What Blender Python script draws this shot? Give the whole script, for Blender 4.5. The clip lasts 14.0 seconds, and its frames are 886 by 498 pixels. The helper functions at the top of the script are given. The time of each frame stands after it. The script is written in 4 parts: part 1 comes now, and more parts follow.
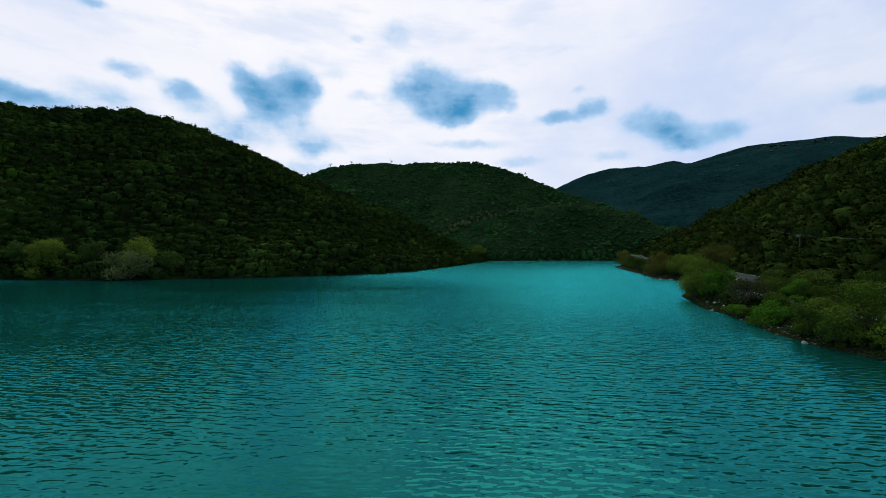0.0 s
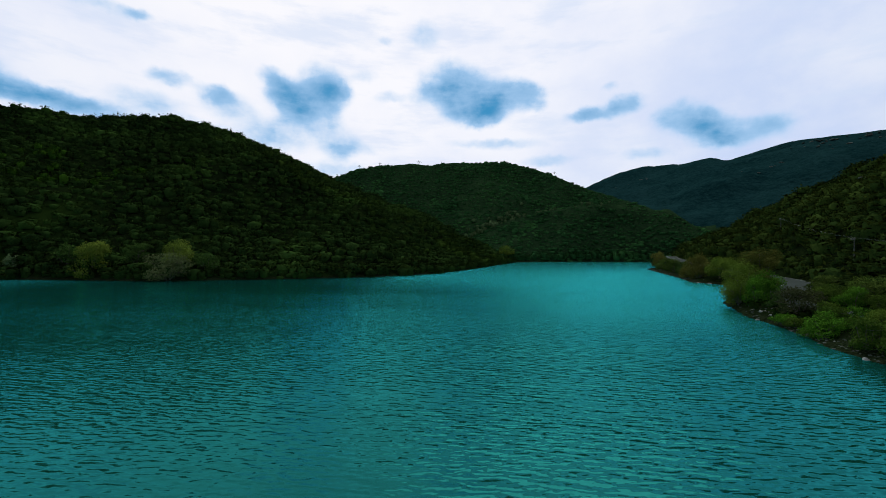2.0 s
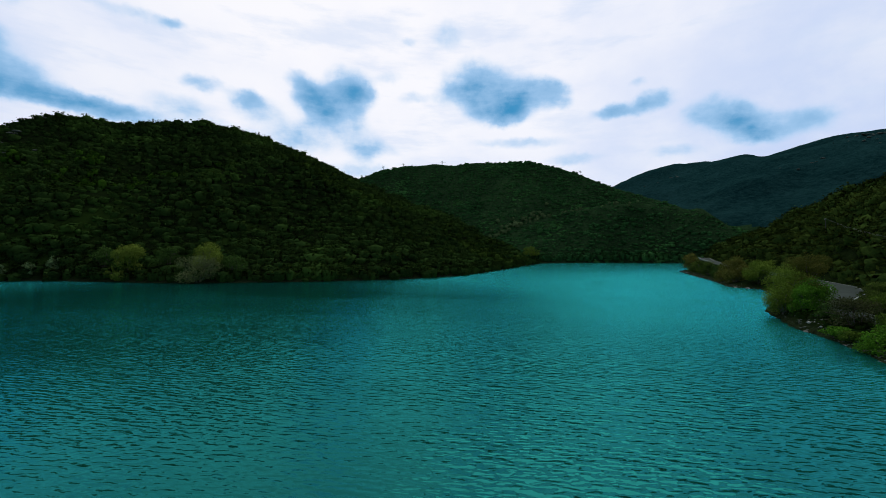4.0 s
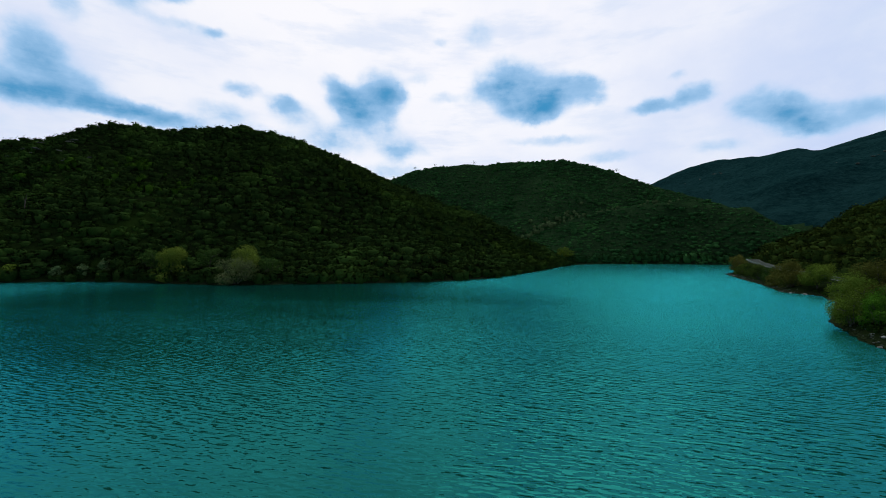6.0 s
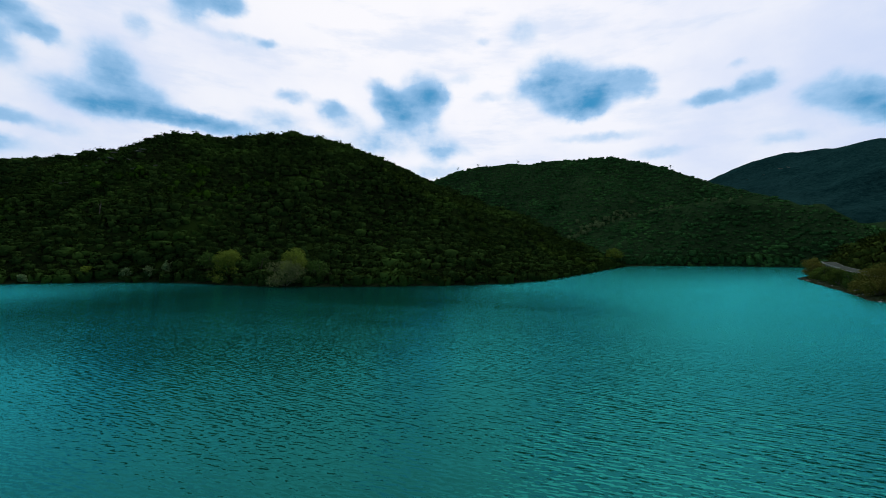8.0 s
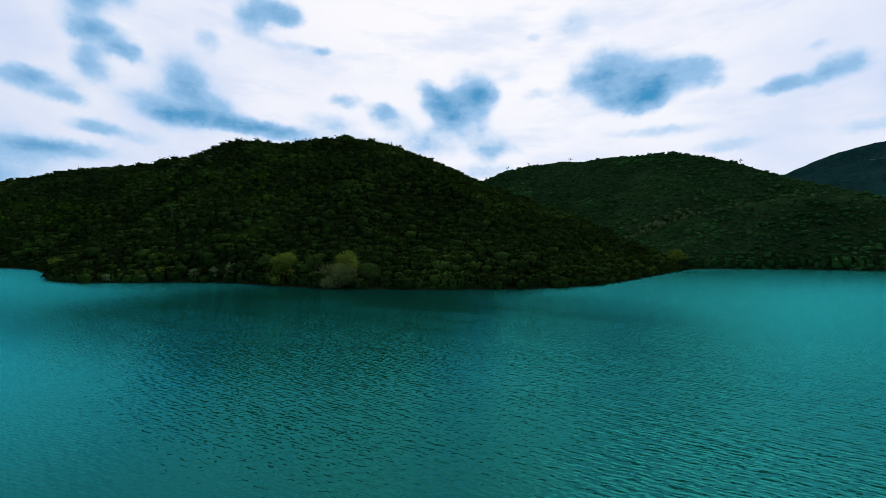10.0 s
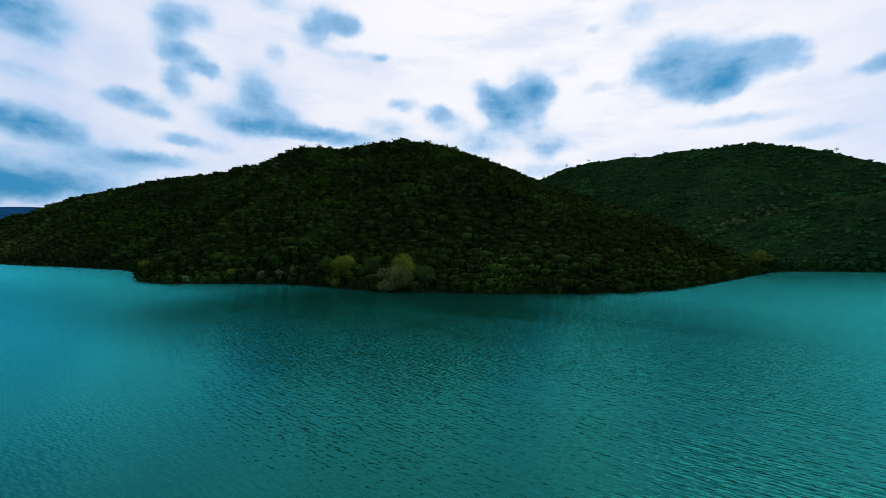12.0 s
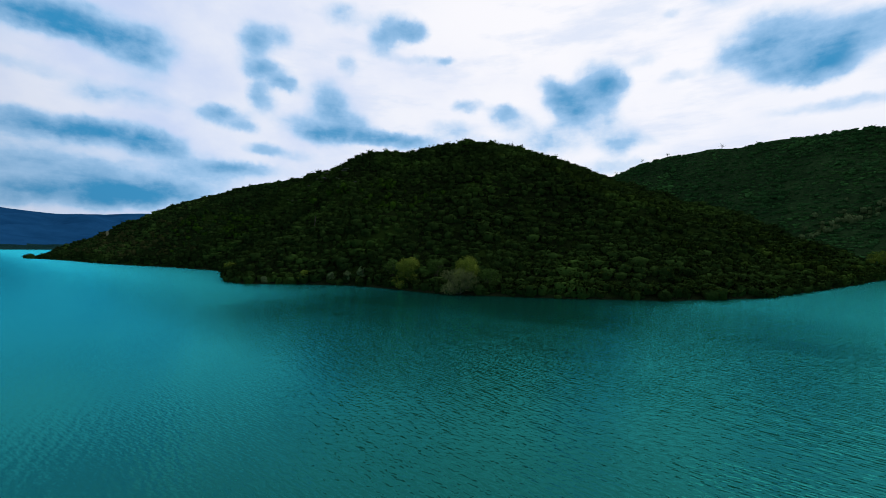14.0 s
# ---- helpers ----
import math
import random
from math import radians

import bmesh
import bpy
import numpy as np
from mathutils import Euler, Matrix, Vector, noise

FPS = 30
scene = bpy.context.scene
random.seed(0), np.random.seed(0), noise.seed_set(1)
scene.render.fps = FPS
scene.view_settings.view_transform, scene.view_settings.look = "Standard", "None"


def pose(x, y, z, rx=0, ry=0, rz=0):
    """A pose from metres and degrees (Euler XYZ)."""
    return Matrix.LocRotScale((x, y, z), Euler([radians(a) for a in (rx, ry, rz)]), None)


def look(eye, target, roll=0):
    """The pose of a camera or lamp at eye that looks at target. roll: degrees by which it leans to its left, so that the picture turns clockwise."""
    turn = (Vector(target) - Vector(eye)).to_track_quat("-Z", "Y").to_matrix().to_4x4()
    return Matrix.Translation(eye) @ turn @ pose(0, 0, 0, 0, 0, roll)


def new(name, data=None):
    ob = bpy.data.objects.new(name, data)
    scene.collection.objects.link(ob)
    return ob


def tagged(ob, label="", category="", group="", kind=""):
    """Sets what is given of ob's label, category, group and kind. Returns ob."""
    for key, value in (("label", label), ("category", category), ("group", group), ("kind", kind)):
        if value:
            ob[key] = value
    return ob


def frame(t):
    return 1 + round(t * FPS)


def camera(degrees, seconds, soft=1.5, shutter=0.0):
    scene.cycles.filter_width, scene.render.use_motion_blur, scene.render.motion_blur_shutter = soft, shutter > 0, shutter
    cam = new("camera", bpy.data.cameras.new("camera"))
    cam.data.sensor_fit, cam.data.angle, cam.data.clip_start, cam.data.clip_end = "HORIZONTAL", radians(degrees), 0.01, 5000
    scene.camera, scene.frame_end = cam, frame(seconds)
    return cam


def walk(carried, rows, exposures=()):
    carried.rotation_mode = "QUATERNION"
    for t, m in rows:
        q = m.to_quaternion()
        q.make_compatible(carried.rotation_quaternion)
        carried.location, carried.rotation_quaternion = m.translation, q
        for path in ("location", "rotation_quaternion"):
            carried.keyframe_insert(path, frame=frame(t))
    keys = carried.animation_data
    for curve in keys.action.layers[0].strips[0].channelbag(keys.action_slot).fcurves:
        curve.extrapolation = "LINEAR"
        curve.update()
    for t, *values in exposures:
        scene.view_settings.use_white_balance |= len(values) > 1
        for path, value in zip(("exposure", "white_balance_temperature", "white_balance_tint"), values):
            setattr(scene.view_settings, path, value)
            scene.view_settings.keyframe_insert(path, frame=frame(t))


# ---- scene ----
cam = camera(93.9, 14.0, 0.9)
PATH = [
    (0, (1.693, -3.854, 6.320), (1.669, -1.854, 6.330), 0.4),
    (0.5, (1.698, -3.777, 6.403), (1.642, -1.778, 6.412), 0.5),
    (1, (1.653, -3.654, 6.531), (1.561, -1.656, 6.540), 0.5),
    (1.5, (1.577, -3.508, 6.686), (1.453, -1.512, 6.695), 0.5),
    (2, (1.506, -3.312, 6.856), (1.351, -1.318, 6.865), 0.5),
    (2.5, (1.436, -3.098, 7.028), (1.253, -1.106, 7.036), 0.5),
    (3, (1.377, -2.857, 7.195), (1.169, -0.868, 7.203), 0.5),
    (5.5, (1.112, -1.459, 7.985), (0.734, 0.505, 7.990), 0.5),
    (6, (1.002, -1.136, 8.131), (0.585, 0.820, 8.136), 0.5),
    (6.5, (0.893, -0.820, 8.278), (0.435, 1.127, 8.283), 0.5),
    (7, (0.770, -0.494, 8.435), (0.260, 1.440, 8.439), 0.5),
    (7.5, (0.570, -0.131, 8.594), (0.005, 1.787, 8.599), 0.4),
    (8, (0.336, 0.244, 8.755), (-0.280, 2.146, 8.759), 0.5),
    (10.5, (-0.920, 2.193, 9.672), (-1.815, 3.982, 9.671), 0.5),
    (11, (-1.157, 2.615, 9.827), (-2.112, 4.372, 9.825), 0.4),
    (11.5, (-1.369, 3.046, 9.973), (-2.383, 4.770, 9.971), 0.4),
    (12, (-1.580, 3.462, 10.105), (-2.652, 5.150, 10.104), 0.4),
    (12.5, (-1.802, 3.876, 10.220), (-2.928, 5.529, 10.219), 0.4),
    (13, (-2.066, 4.324, 10.317), (-3.247, 5.938, 10.316), 0.4),
    (13.5, (-2.397, 4.812, 10.400), (-3.637, 6.381, 10.400), 0.3),
    (14, (-2.849, 5.333, 10.467), (-4.171, 6.833, 10.468), 0.3),
]
walk(cam, [(t, look(eye, target, roll)) for t, eye, target, roll in PATH])

# ---- world, sun ----
def nodes_of(holder):
    holder.use_nodes = True
    tree = holder.node_tree
    tree.nodes.clear()
    return tree


def node(tree, kind, ins=None, **props):
    n = tree.nodes.new(kind)
    for k, v in props.items():
        if k == "operation":
            n.operation = v
        elif k == "blend_type":
            n.blend_type = v
        elif k == "data_type":
            n.data_type = v
        elif k == "noise_dimensions":
            n.noise_dimensions = v
        elif k == "attribute_name":
            n.attribute_name = v
        elif k == "interpolation_type":
            n.interpolation_type = v
        elif k == "clamp":
            n.use_clamp = v
    for k, v in (ins or {}).items():
        if isinstance(v, bpy.types.NodeSocket):
            tree.links.new(v, n.inputs[k])
        else:
            n.inputs[k].default_value = v
    return n


def math_node(tree, op, a, b=0.0, c=0.0, clamp=False):
    return node(tree, "ShaderNodeMath", {0: a, 1: b, 2: c}, operation=op, clamp=clamp).outputs[0]


def mix_col(tree, fac, a, b, blend="MIX"):
    n = node(tree, "ShaderNodeMix", {0: fac, 6: a, 7: b}, data_type="RGBA", blend_type=blend)
    return n.outputs[2]


def smooth(tree, value, lo, hi, a=0.0, b=1.0):
    return node(tree, "ShaderNodeMapRange", {0: value, 1: lo, 2: hi, 3: a, 4: b}, interpolation_type="SMOOTHSTEP").outputs[0]


SUN_AZ, SUN_EL = 12.0, 56.0     # degrees: east of +y, above the horizon

# clouds as heaps of soft ellipses: azimuth, elevation, half width, half height (degrees), weight
CLOUDS_NORTH = [
    (-6.5, 21.0, 3.4, 1.6, 0.55), (-3.7, 23.0, 4.6, 2.6, 0.8), (-0.1, 20.8, 6.6, 3.2, 0.85), (-0.4, 19.2, 4.8, 2.2, 0.95), (1.3, 18.6, 2.8, 1.6, 0.6),
    (5.4, 20.9, 3.9, 2.0, 0.75), (7.4, 21.0, 2.2, 1.1, 0.5), (8.2, 19.4, 2.0, 0.9, 0.5),
    (-26.3, 20.4, 2.4, 1.9, 0.65), (-24.7, 19.1, 3.4, 2.4, 0.8), (-21.0, 21.8, 3.4, 2.4, 0.85), (-19.4, 20.3, 2.6, 2.3, 0.75), (-22.3, 17.8, 3.8, 2.4, 0.9)]
CLOUDS_LOW_NORTH = [
    (-25.3, 14.6, 5.6, 2.4, 0.42), (-28.7, 15.4, 4.2, 2.0, 0.38), (-18.8, 15.2, 3.0, 1.9, 0.42), (-16.3, 14.1, 3.2, 1.2, 0.5), (-18.7, 13.2, 2.4, 1.1, 0.5), (-19.0, 11.0, 4.5, 1.4, 0.6),
    (16.4, 18.0, 4.4, 1.1, 0.75), (19.4, 18.9, 2.6, 1.2, 0.8), (14.3, 17.6, 3.0, 0.8, 0.55), (25.3, 16.4, 3.4, 2.0, 1.0), (28.4, 14.7, 3.2, 2.0, 1.1),
    (29.9, 13.3, 2.2, 1.1, 0.9), (33.6, 14.2, 2.8, 1.6, 0.8), (21.6, 12.6, 3.4, 1.0, 0.55), (9.8, 12.6, 4.2, 0.9, 0.5), (2.8, 14.9, 7.5, 0.8, 0.55)]
CLOUD_WISPS = [
    (-27.5, 21.8, 2.0, 1.0, 0.5), (-32.1, 17.8, 3.4, 1.8, 0.55), (-33.6, 18.8, 2.2, 1.2, 0.5), (-38.0, 19.5, 2.8, 1.0, 0.65), (-40.3, 16.7, 4.2, 1.5, 0.6), (-50.5, 15.3, 5.0, 1.2, 0.7), (-44.0, 14.6, 5.0, 1.2, 0.6), (-36.0, 14.8, 5.0, 1.2, 0.5),
    (-7.1, 27.9, 2.6, 1.8, 0.6), (-12.5, 27.2, 1.4, 0.7, 0.45), (17.3, 20.9, 1.5, 0.7, 0.5), (46.0, 15.5, 4.0, 1.1, 0.6), (-12.0, 20.5, 3.0, 0.9, 0.4),
    (-41.1, 25.0, 1.8, 0.9, 0.55), (-45.0, 24.9, 4.4, 0.8, 0.5), (-54.5, 24.0, 1.8, 1.6, 0.6), (-15.5, 23.0, 2.2, 1.0, 0.42)]
CLOUDS_NORTHWEST = [
    (-57.3, 19.9, 3.0, 2.4, 0.8), (-55.6, 18.0, 3.4, 2.4, 0.85), (-59.6, 16.1, 4.4, 2.0, 0.85), (-57.4, 14.9, 3.8, 1.5, 0.85), (-52.9, 16.9, 2.8, 1.4, 0.55),
    (-52.5, 15.3, 5.4, 1.4, 0.6), (-47.6, 15.0, 5.0, 1.2, 0.55), (-69.1, 16.1, 3.4, 1.5, 0.8), (-70.9, 16.5, 2.2, 1.1, 0.6), (-66.8, 15.1, 1.8, 0.8, 0.5), (-65.0, 12.8, 2.6, 1.0, 0.75),
    (-64.4, 25.8, 3.6, 1.9, 0.8), (-66.3, 24.7, 2.2, 1.3, 0.65), (-66.0, 22.4, 2.6, 1.6, 0.7), (-64.0, 21.4, 3.2, 1.6, 0.85), (-62.0, 20.6, 2.0, 1.1, 0.65)]
CLOUDS_HIGH_WEST = [
    (-65.0, 18.5, 2.0, 1.7, 0.65), (-66.0, 19.4, 1.4, 1.0, 0.5), (-48.1, 28.5, 4.0, 2.1, 0.75), (-45.6, 28.0, 2.4, 1.3, 0.6), (-50.0, 26.3, 2.6, 1.8, 0.7), (-54.9, 29.2, 3.2, 1.7, 0.6),
    (-78.1, 16.7, 4.8, 1.4, 0.6), (-82.3, 16.1, 2.4, 1.0, 0.55), (-81.0, 22.7, 7.4, 2.3, 1.0), (-78.4, 21.8, 4.2, 2.0, 0.9), (-84.6, 22.6, 6.4, 1.7, 0.9),
    (-88.0, 22.0, 6.0, 1.5, 0.75), (-77.4, 19.6, 3.4, 1.6, 0.55), (-86.1, 17.6, 5.0, 1.0, 0.45), (-96.0, 21.0, 9.0, 3.0, 0.8)]
CLOUDS_LOW_WEST = [
    (-84.5, 12.6, 10.0, 1.7, 0.73), (-79.2, 12.4, 6.4, 1.8, 0.81), (-76.6, 11.9, 3.4, 1.4, 0.60), (-89.0, 12.2, 8.0, 1.6, 0.65), (-84.5, 9.6, 9.0, 1.3, 0.77),
    (-72.0, 10.4, 6.2, 1.6, 0.69), (-69.0, 9.6, 5.4, 1.5, 0.65), (-82.3, 7.6, 12.0, 1.9, 0.96), (-75.5, 7.4, 8.5, 1.6, 0.81), (-86.0, 5.5, 11.0, 1.5, 0.96), (-77.5, 5.9, 8.5, 1.3, 0.77),
    (-100.0, 8.0, 12.0, 5.0, 0.88), (-103.0, 16.0, 9.0, 4.0, 0.65), (-61.0, 12.2, 4.0, 1.0, 0.40), (-64.5, 10.2, 5.0, 1.0, 0.44)]


def build_world():
    world = bpy.data.worlds.new("overcast_sky")
    scene.world = world
    t = nodes_of(world)
    d = node(t, "ShaderNodeTexCoord").outputs["Generated"]
    xyz = node(t, "ShaderNodeSeparateXYZ", {0: d})
    az = math_node(t, "MULTIPLY", math_node(t, "ARCTAN2", xyz.outputs[0], xyz.outputs[1]), 57.29578)
    el = math_node(t, "MULTIPLY", math_node(t, "ARCSINE", xyz.outputs[2]), 57.29578)
    at = node(t, "ShaderNodeCombineXYZ", {0: az, 1: math_node(t, "ADD", el, 0.45)}).outputs[0]
    # billows at two sizes fray the outlines
    for scale, reach in ((9.0, (1.4, 1.0, 0.0)), (30.0, (1.7, 1.3, 0.0))):
        warp = node(t, "ShaderNodeTexNoise", {"Vector": d, "Scale": scale, "Detail": 4.0, "Roughness": 0.55})
        shift = node(t, "ShaderNodeVectorMath", {0: warp.outputs["Color"], 1: (0.5, 0.5, 0.5)}, operation="SUBTRACT").outputs[0]
        bent = node(t, "ShaderNodeVectorMath", {0: shift, 1: reach}, operation="MULTIPLY").outputs[0]
        at = node(t, "ShaderNodeVectorMath", {0: at, 1: bent}, operation="ADD").outputs[0]
    total = None
    for a, e, w, h, weight in CLOUDS_NORTH + CLOUDS_LOW_NORTH + CLOUD_WISPS + CLOUDS_NORTHWEST + CLOUDS_HIGH_WEST + CLOUDS_LOW_WEST:
        off = node(t, "ShaderNodeVectorMath", {0: at, 1: (1 / w, 1 / h, 0.0), 2: (-a / w, -e / h, 0.0)}, operation="MULTIPLY_ADD").outputs[0]
        r = node(t, "ShaderNodeVectorMath", {0: off}, operation="LENGTH").outputs["Value"]
        blob = smooth(t, r, 0.15, 1.42, weight * 0.8, 0.0)
        total = blob if total is None else math_node(t, "ADD", total, blob)
    flat = node(t, "ShaderNodeVectorMath", {0: d, 1: (1.0, 1.0, 1.5)}, operation="MULTIPLY").outputs[0]
    grain = node(t, "ShaderNodeTexNoise", {"Vector": flat, "Scale": 14.0, "Detail": 8.0, "Roughness": 0.6}).outputs["Fac"]
    veil = node(t, "ShaderNodeTexNoise", {"Vector": flat, "Scale": 3.0, "Detail": 6.0, "Roughness": 0.55}).outputs["Fac"]
    long = node(t, "ShaderNodeVectorMath", {0: d, 1: (1.0, 1.0, 4.5)}, operation="MULTIPLY").outputs[0]
    streak = node(t, "ShaderNodeTexNoise", {"Vector": long, "Scale": 4.0, "Detail": 7.0, "Roughness": 0.6}).outputs["Fac"]
    total = math_node(t, "MULTIPLY", total, smooth(t, streak, 0.38, 0.66, 1.12, 0.84))
    thick = math_node(t, "MULTIPLY", total, smooth(t, grain, 0.3, 0.7, 0.75, 1.22))
    cover = smooth(t, thick, 0.07, 0.70)
    # thin bright cloud, placed west of the sun to fit the view's whitest sky; paler, bluer and dimmer away from it
    a, e = radians(SUN_AZ - 30), radians(SUN_EL - 14)
    glow_dir = (math.sin(a) * math.cos(e), math.cos(a) * math.cos(e), math.sin(e))
    near = node(t, "ShaderNodeVectorMath", {0: d, 1: glow_dir}, operation="DOT_PRODUCT").outputs["Value"]
    glow = math_node(t, "MULTIPLY", smooth(t, near, 0.6, 0.99), smooth(t, veil, 0.3, 0.6, 0.75, 1.0))
    sky = node(t, "ShaderNodeTexSky")
    sky.sky_type, sky.sun_disc = "NISHITA", False
    sky.sun_elevation, sky.sun_rotation = radians(SUN_EL), radians(SUN_AZ)
    sky_dim = node(t, "ShaderNodeVectorMath", {0: sky.outputs[0], "Scale": 0.06}, operation="SCALE").outputs[0]
    pale = mix_col(t, smooth(t, veil, 0.35, 0.65), (0.60, 0.71, 0.97, 1), (0.82, 0.87, 1.0, 1))
    white = mix_col(t, glow, pale, (1.03, 1.02, 1.06, 1))
    white = mix_col(t, math_node(t, "MULTIPLY", smooth(t, streak, 0.48, 0.68), 0.55), white, (0.66, 0.77, 0.98, 1))
    away = smooth(t, near, -0.3, 0.6, 0.35, 1.0)
    white = node(t, "ShaderNodeVectorMath", {0: white, "Scale": away}, operation="SCALE").outputs[0]
    deep = mix_col(t, smooth(t, thick, 0.2, 1.75), (0.43, 0.655, 0.94, 1), (0.032, 0.28, 0.56, 1))
    deep = node(t, "ShaderNodeVectorMath", {0: deep, "Scale": away}, operation="SCALE").outputs[0]
    col = mix_col(t, cover, white, deep)
    col = mix_col(t, 0.92, sky_dim, col)
    low = smooth(t, xyz.outputs[2], -0.02, 0.0)
    col = mix_col(t, low, (0.02, 0.05, 0.05, 1), col)
    bg = node(t, "ShaderNodeBackground", {"Color": col, "Strength": 1.0})
    node(t, "ShaderNodeOutputWorld", {0: bg.outputs[0]})


build_world()
sun = new("sun", bpy.data.lights.new("sun", "SUN"))
sun.data.energy, sun.data.angle, sun.data.color = 0.85, radians(45), (1.0, 0.96, 0.88)
_a, _e = radians(SUN_AZ), radians(SUN_EL)
sun.matrix_world = look((400 * math.sin(_a) * math.cos(_e), 400 * math.cos(_a) * math.cos(_e), 400 * math.sin(_e)), (0, 0, 0))


# ---- materials ----
def material(name):
    m = bpy.data.materials.new(name)
    t = nodes_of(m)
    return m, t


def finish(t, shader):
    node(t, "ShaderNodeOutputMaterial", {0: shader})


def world_at(t):
    return node(t, "ShaderNodeNewGeometry").outputs["Position"]


def noise_tex(t, vec, scale, detail=4.0, rough=0.55):
    return node(t, "ShaderNodeTexNoise", {"Vector": vec, "Scale": scale, "Detail": detail, "Roughness": rough}).outputs["Fac"]


def leaf_material(name, dark, light, patch, patch_amount=0.5, gloss=0.0, grain=2.2):
    """Leaves: tone by clump, by plant (attribute tone, which also holds the shade painted into shrub cores) and by
    patches of the slope.
    """
    m, t = material(name)
    geo = node(t, "ShaderNodeNewGeometry")
    tone = node(t, "ShaderNodeAttribute", attribute_name="tone").outputs["Fac"]
    big = noise_tex(t, geo.outputs["Position"], 0.035, 3.0)
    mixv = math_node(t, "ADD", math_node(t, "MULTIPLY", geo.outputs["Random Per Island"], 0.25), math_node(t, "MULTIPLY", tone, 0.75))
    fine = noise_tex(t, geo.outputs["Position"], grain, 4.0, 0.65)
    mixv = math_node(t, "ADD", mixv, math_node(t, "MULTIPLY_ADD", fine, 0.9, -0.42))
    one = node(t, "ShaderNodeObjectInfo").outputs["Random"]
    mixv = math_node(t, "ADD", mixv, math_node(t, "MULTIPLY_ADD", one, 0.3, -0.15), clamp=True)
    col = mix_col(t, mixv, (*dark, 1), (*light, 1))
    col = mix_col(t, math_node(t, "MULTIPLY", smooth(t, big, 0.52, 0.7), patch_amount), col, (*patch, 1))
    relief = node(t, "ShaderNodeBump", {"Strength": 0.7, "Distance": 0.5 / grain, "Height": fine})
    p = node(t, "ShaderNodeBsdfPrincipled", {"Base Color": col, "Roughness": 0.85, "Specular IOR Level": gloss, "Normal": relief.outputs[0]})
    tr = node(t, "ShaderNodeBsdfTranslucent", {"Color": col})
    finish(t, node(t, "ShaderNodeMixShader", {0: 0.2, 1: p.outputs[0], 2: tr.outputs[0]}).outputs[0])
    return m


def rough_material(name, low, high, scale, bump=0.3, rough=0.9, scale2=None, gloss=0.05):
    m, t = material(name)
    at = world_at(t)
    n1 = noise_tex(t, at, scale, 6.0, 0.6)
    n2 = noise_tex(t, at, scale2 or scale * 0.12, 3.0)
    f = math_node(t, "ADD", math_node(t, "MULTIPLY", n1, 0.6), math_node(t, "MULTIPLY", n2, 0.4))
    col = mix_col(t, smooth(t, f, 0.35, 0.65), (*low, 1), (*high, 1))
    b = node(t, "ShaderNodeBump", {"Strength": bump, "Distance": 0.3 / scale, "Height": n1})
    p = node(t, "ShaderNodeBsdfPrincipled", {"Base Color": col, "Roughness": rough, "Specular IOR Level": gloss, "Normal": b.outputs[0]})
    finish(t, p.outputs[0])
    return m


def ground_material():
    """Slope soil and litter between the shrubs; pebbles and mud along the waterline."""
    m, t = material("hill_ground")
    at = world_at(t)
    z = node(t, "ShaderNodeSeparateXYZ", {0: at}).outputs[2]
    n1, n2, n3 = noise_tex(t, at, 0.9, 6.0, 0.65), noise_tex(t, at, 0.04, 4.0), noise_tex(t, at, 6.0, 3.0)
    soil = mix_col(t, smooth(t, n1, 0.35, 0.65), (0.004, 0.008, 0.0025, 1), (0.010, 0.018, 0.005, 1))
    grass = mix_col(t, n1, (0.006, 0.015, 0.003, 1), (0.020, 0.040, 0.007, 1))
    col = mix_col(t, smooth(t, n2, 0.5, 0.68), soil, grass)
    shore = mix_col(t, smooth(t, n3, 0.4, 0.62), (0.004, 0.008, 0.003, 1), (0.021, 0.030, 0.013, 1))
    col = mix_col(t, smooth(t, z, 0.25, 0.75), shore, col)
    b = node(t, "ShaderNodeBump", {"Strength": 0.6, "Distance": 0.4, "Height": n1})
    p = node(t, "ShaderNodeBsdfPrincipled", {"Base Color": col, "Roughness": 0.95, "Specular IOR Level": 0.0, "Normal": b.outputs[0]})
    finish(t, p.outputs[0])
    return m


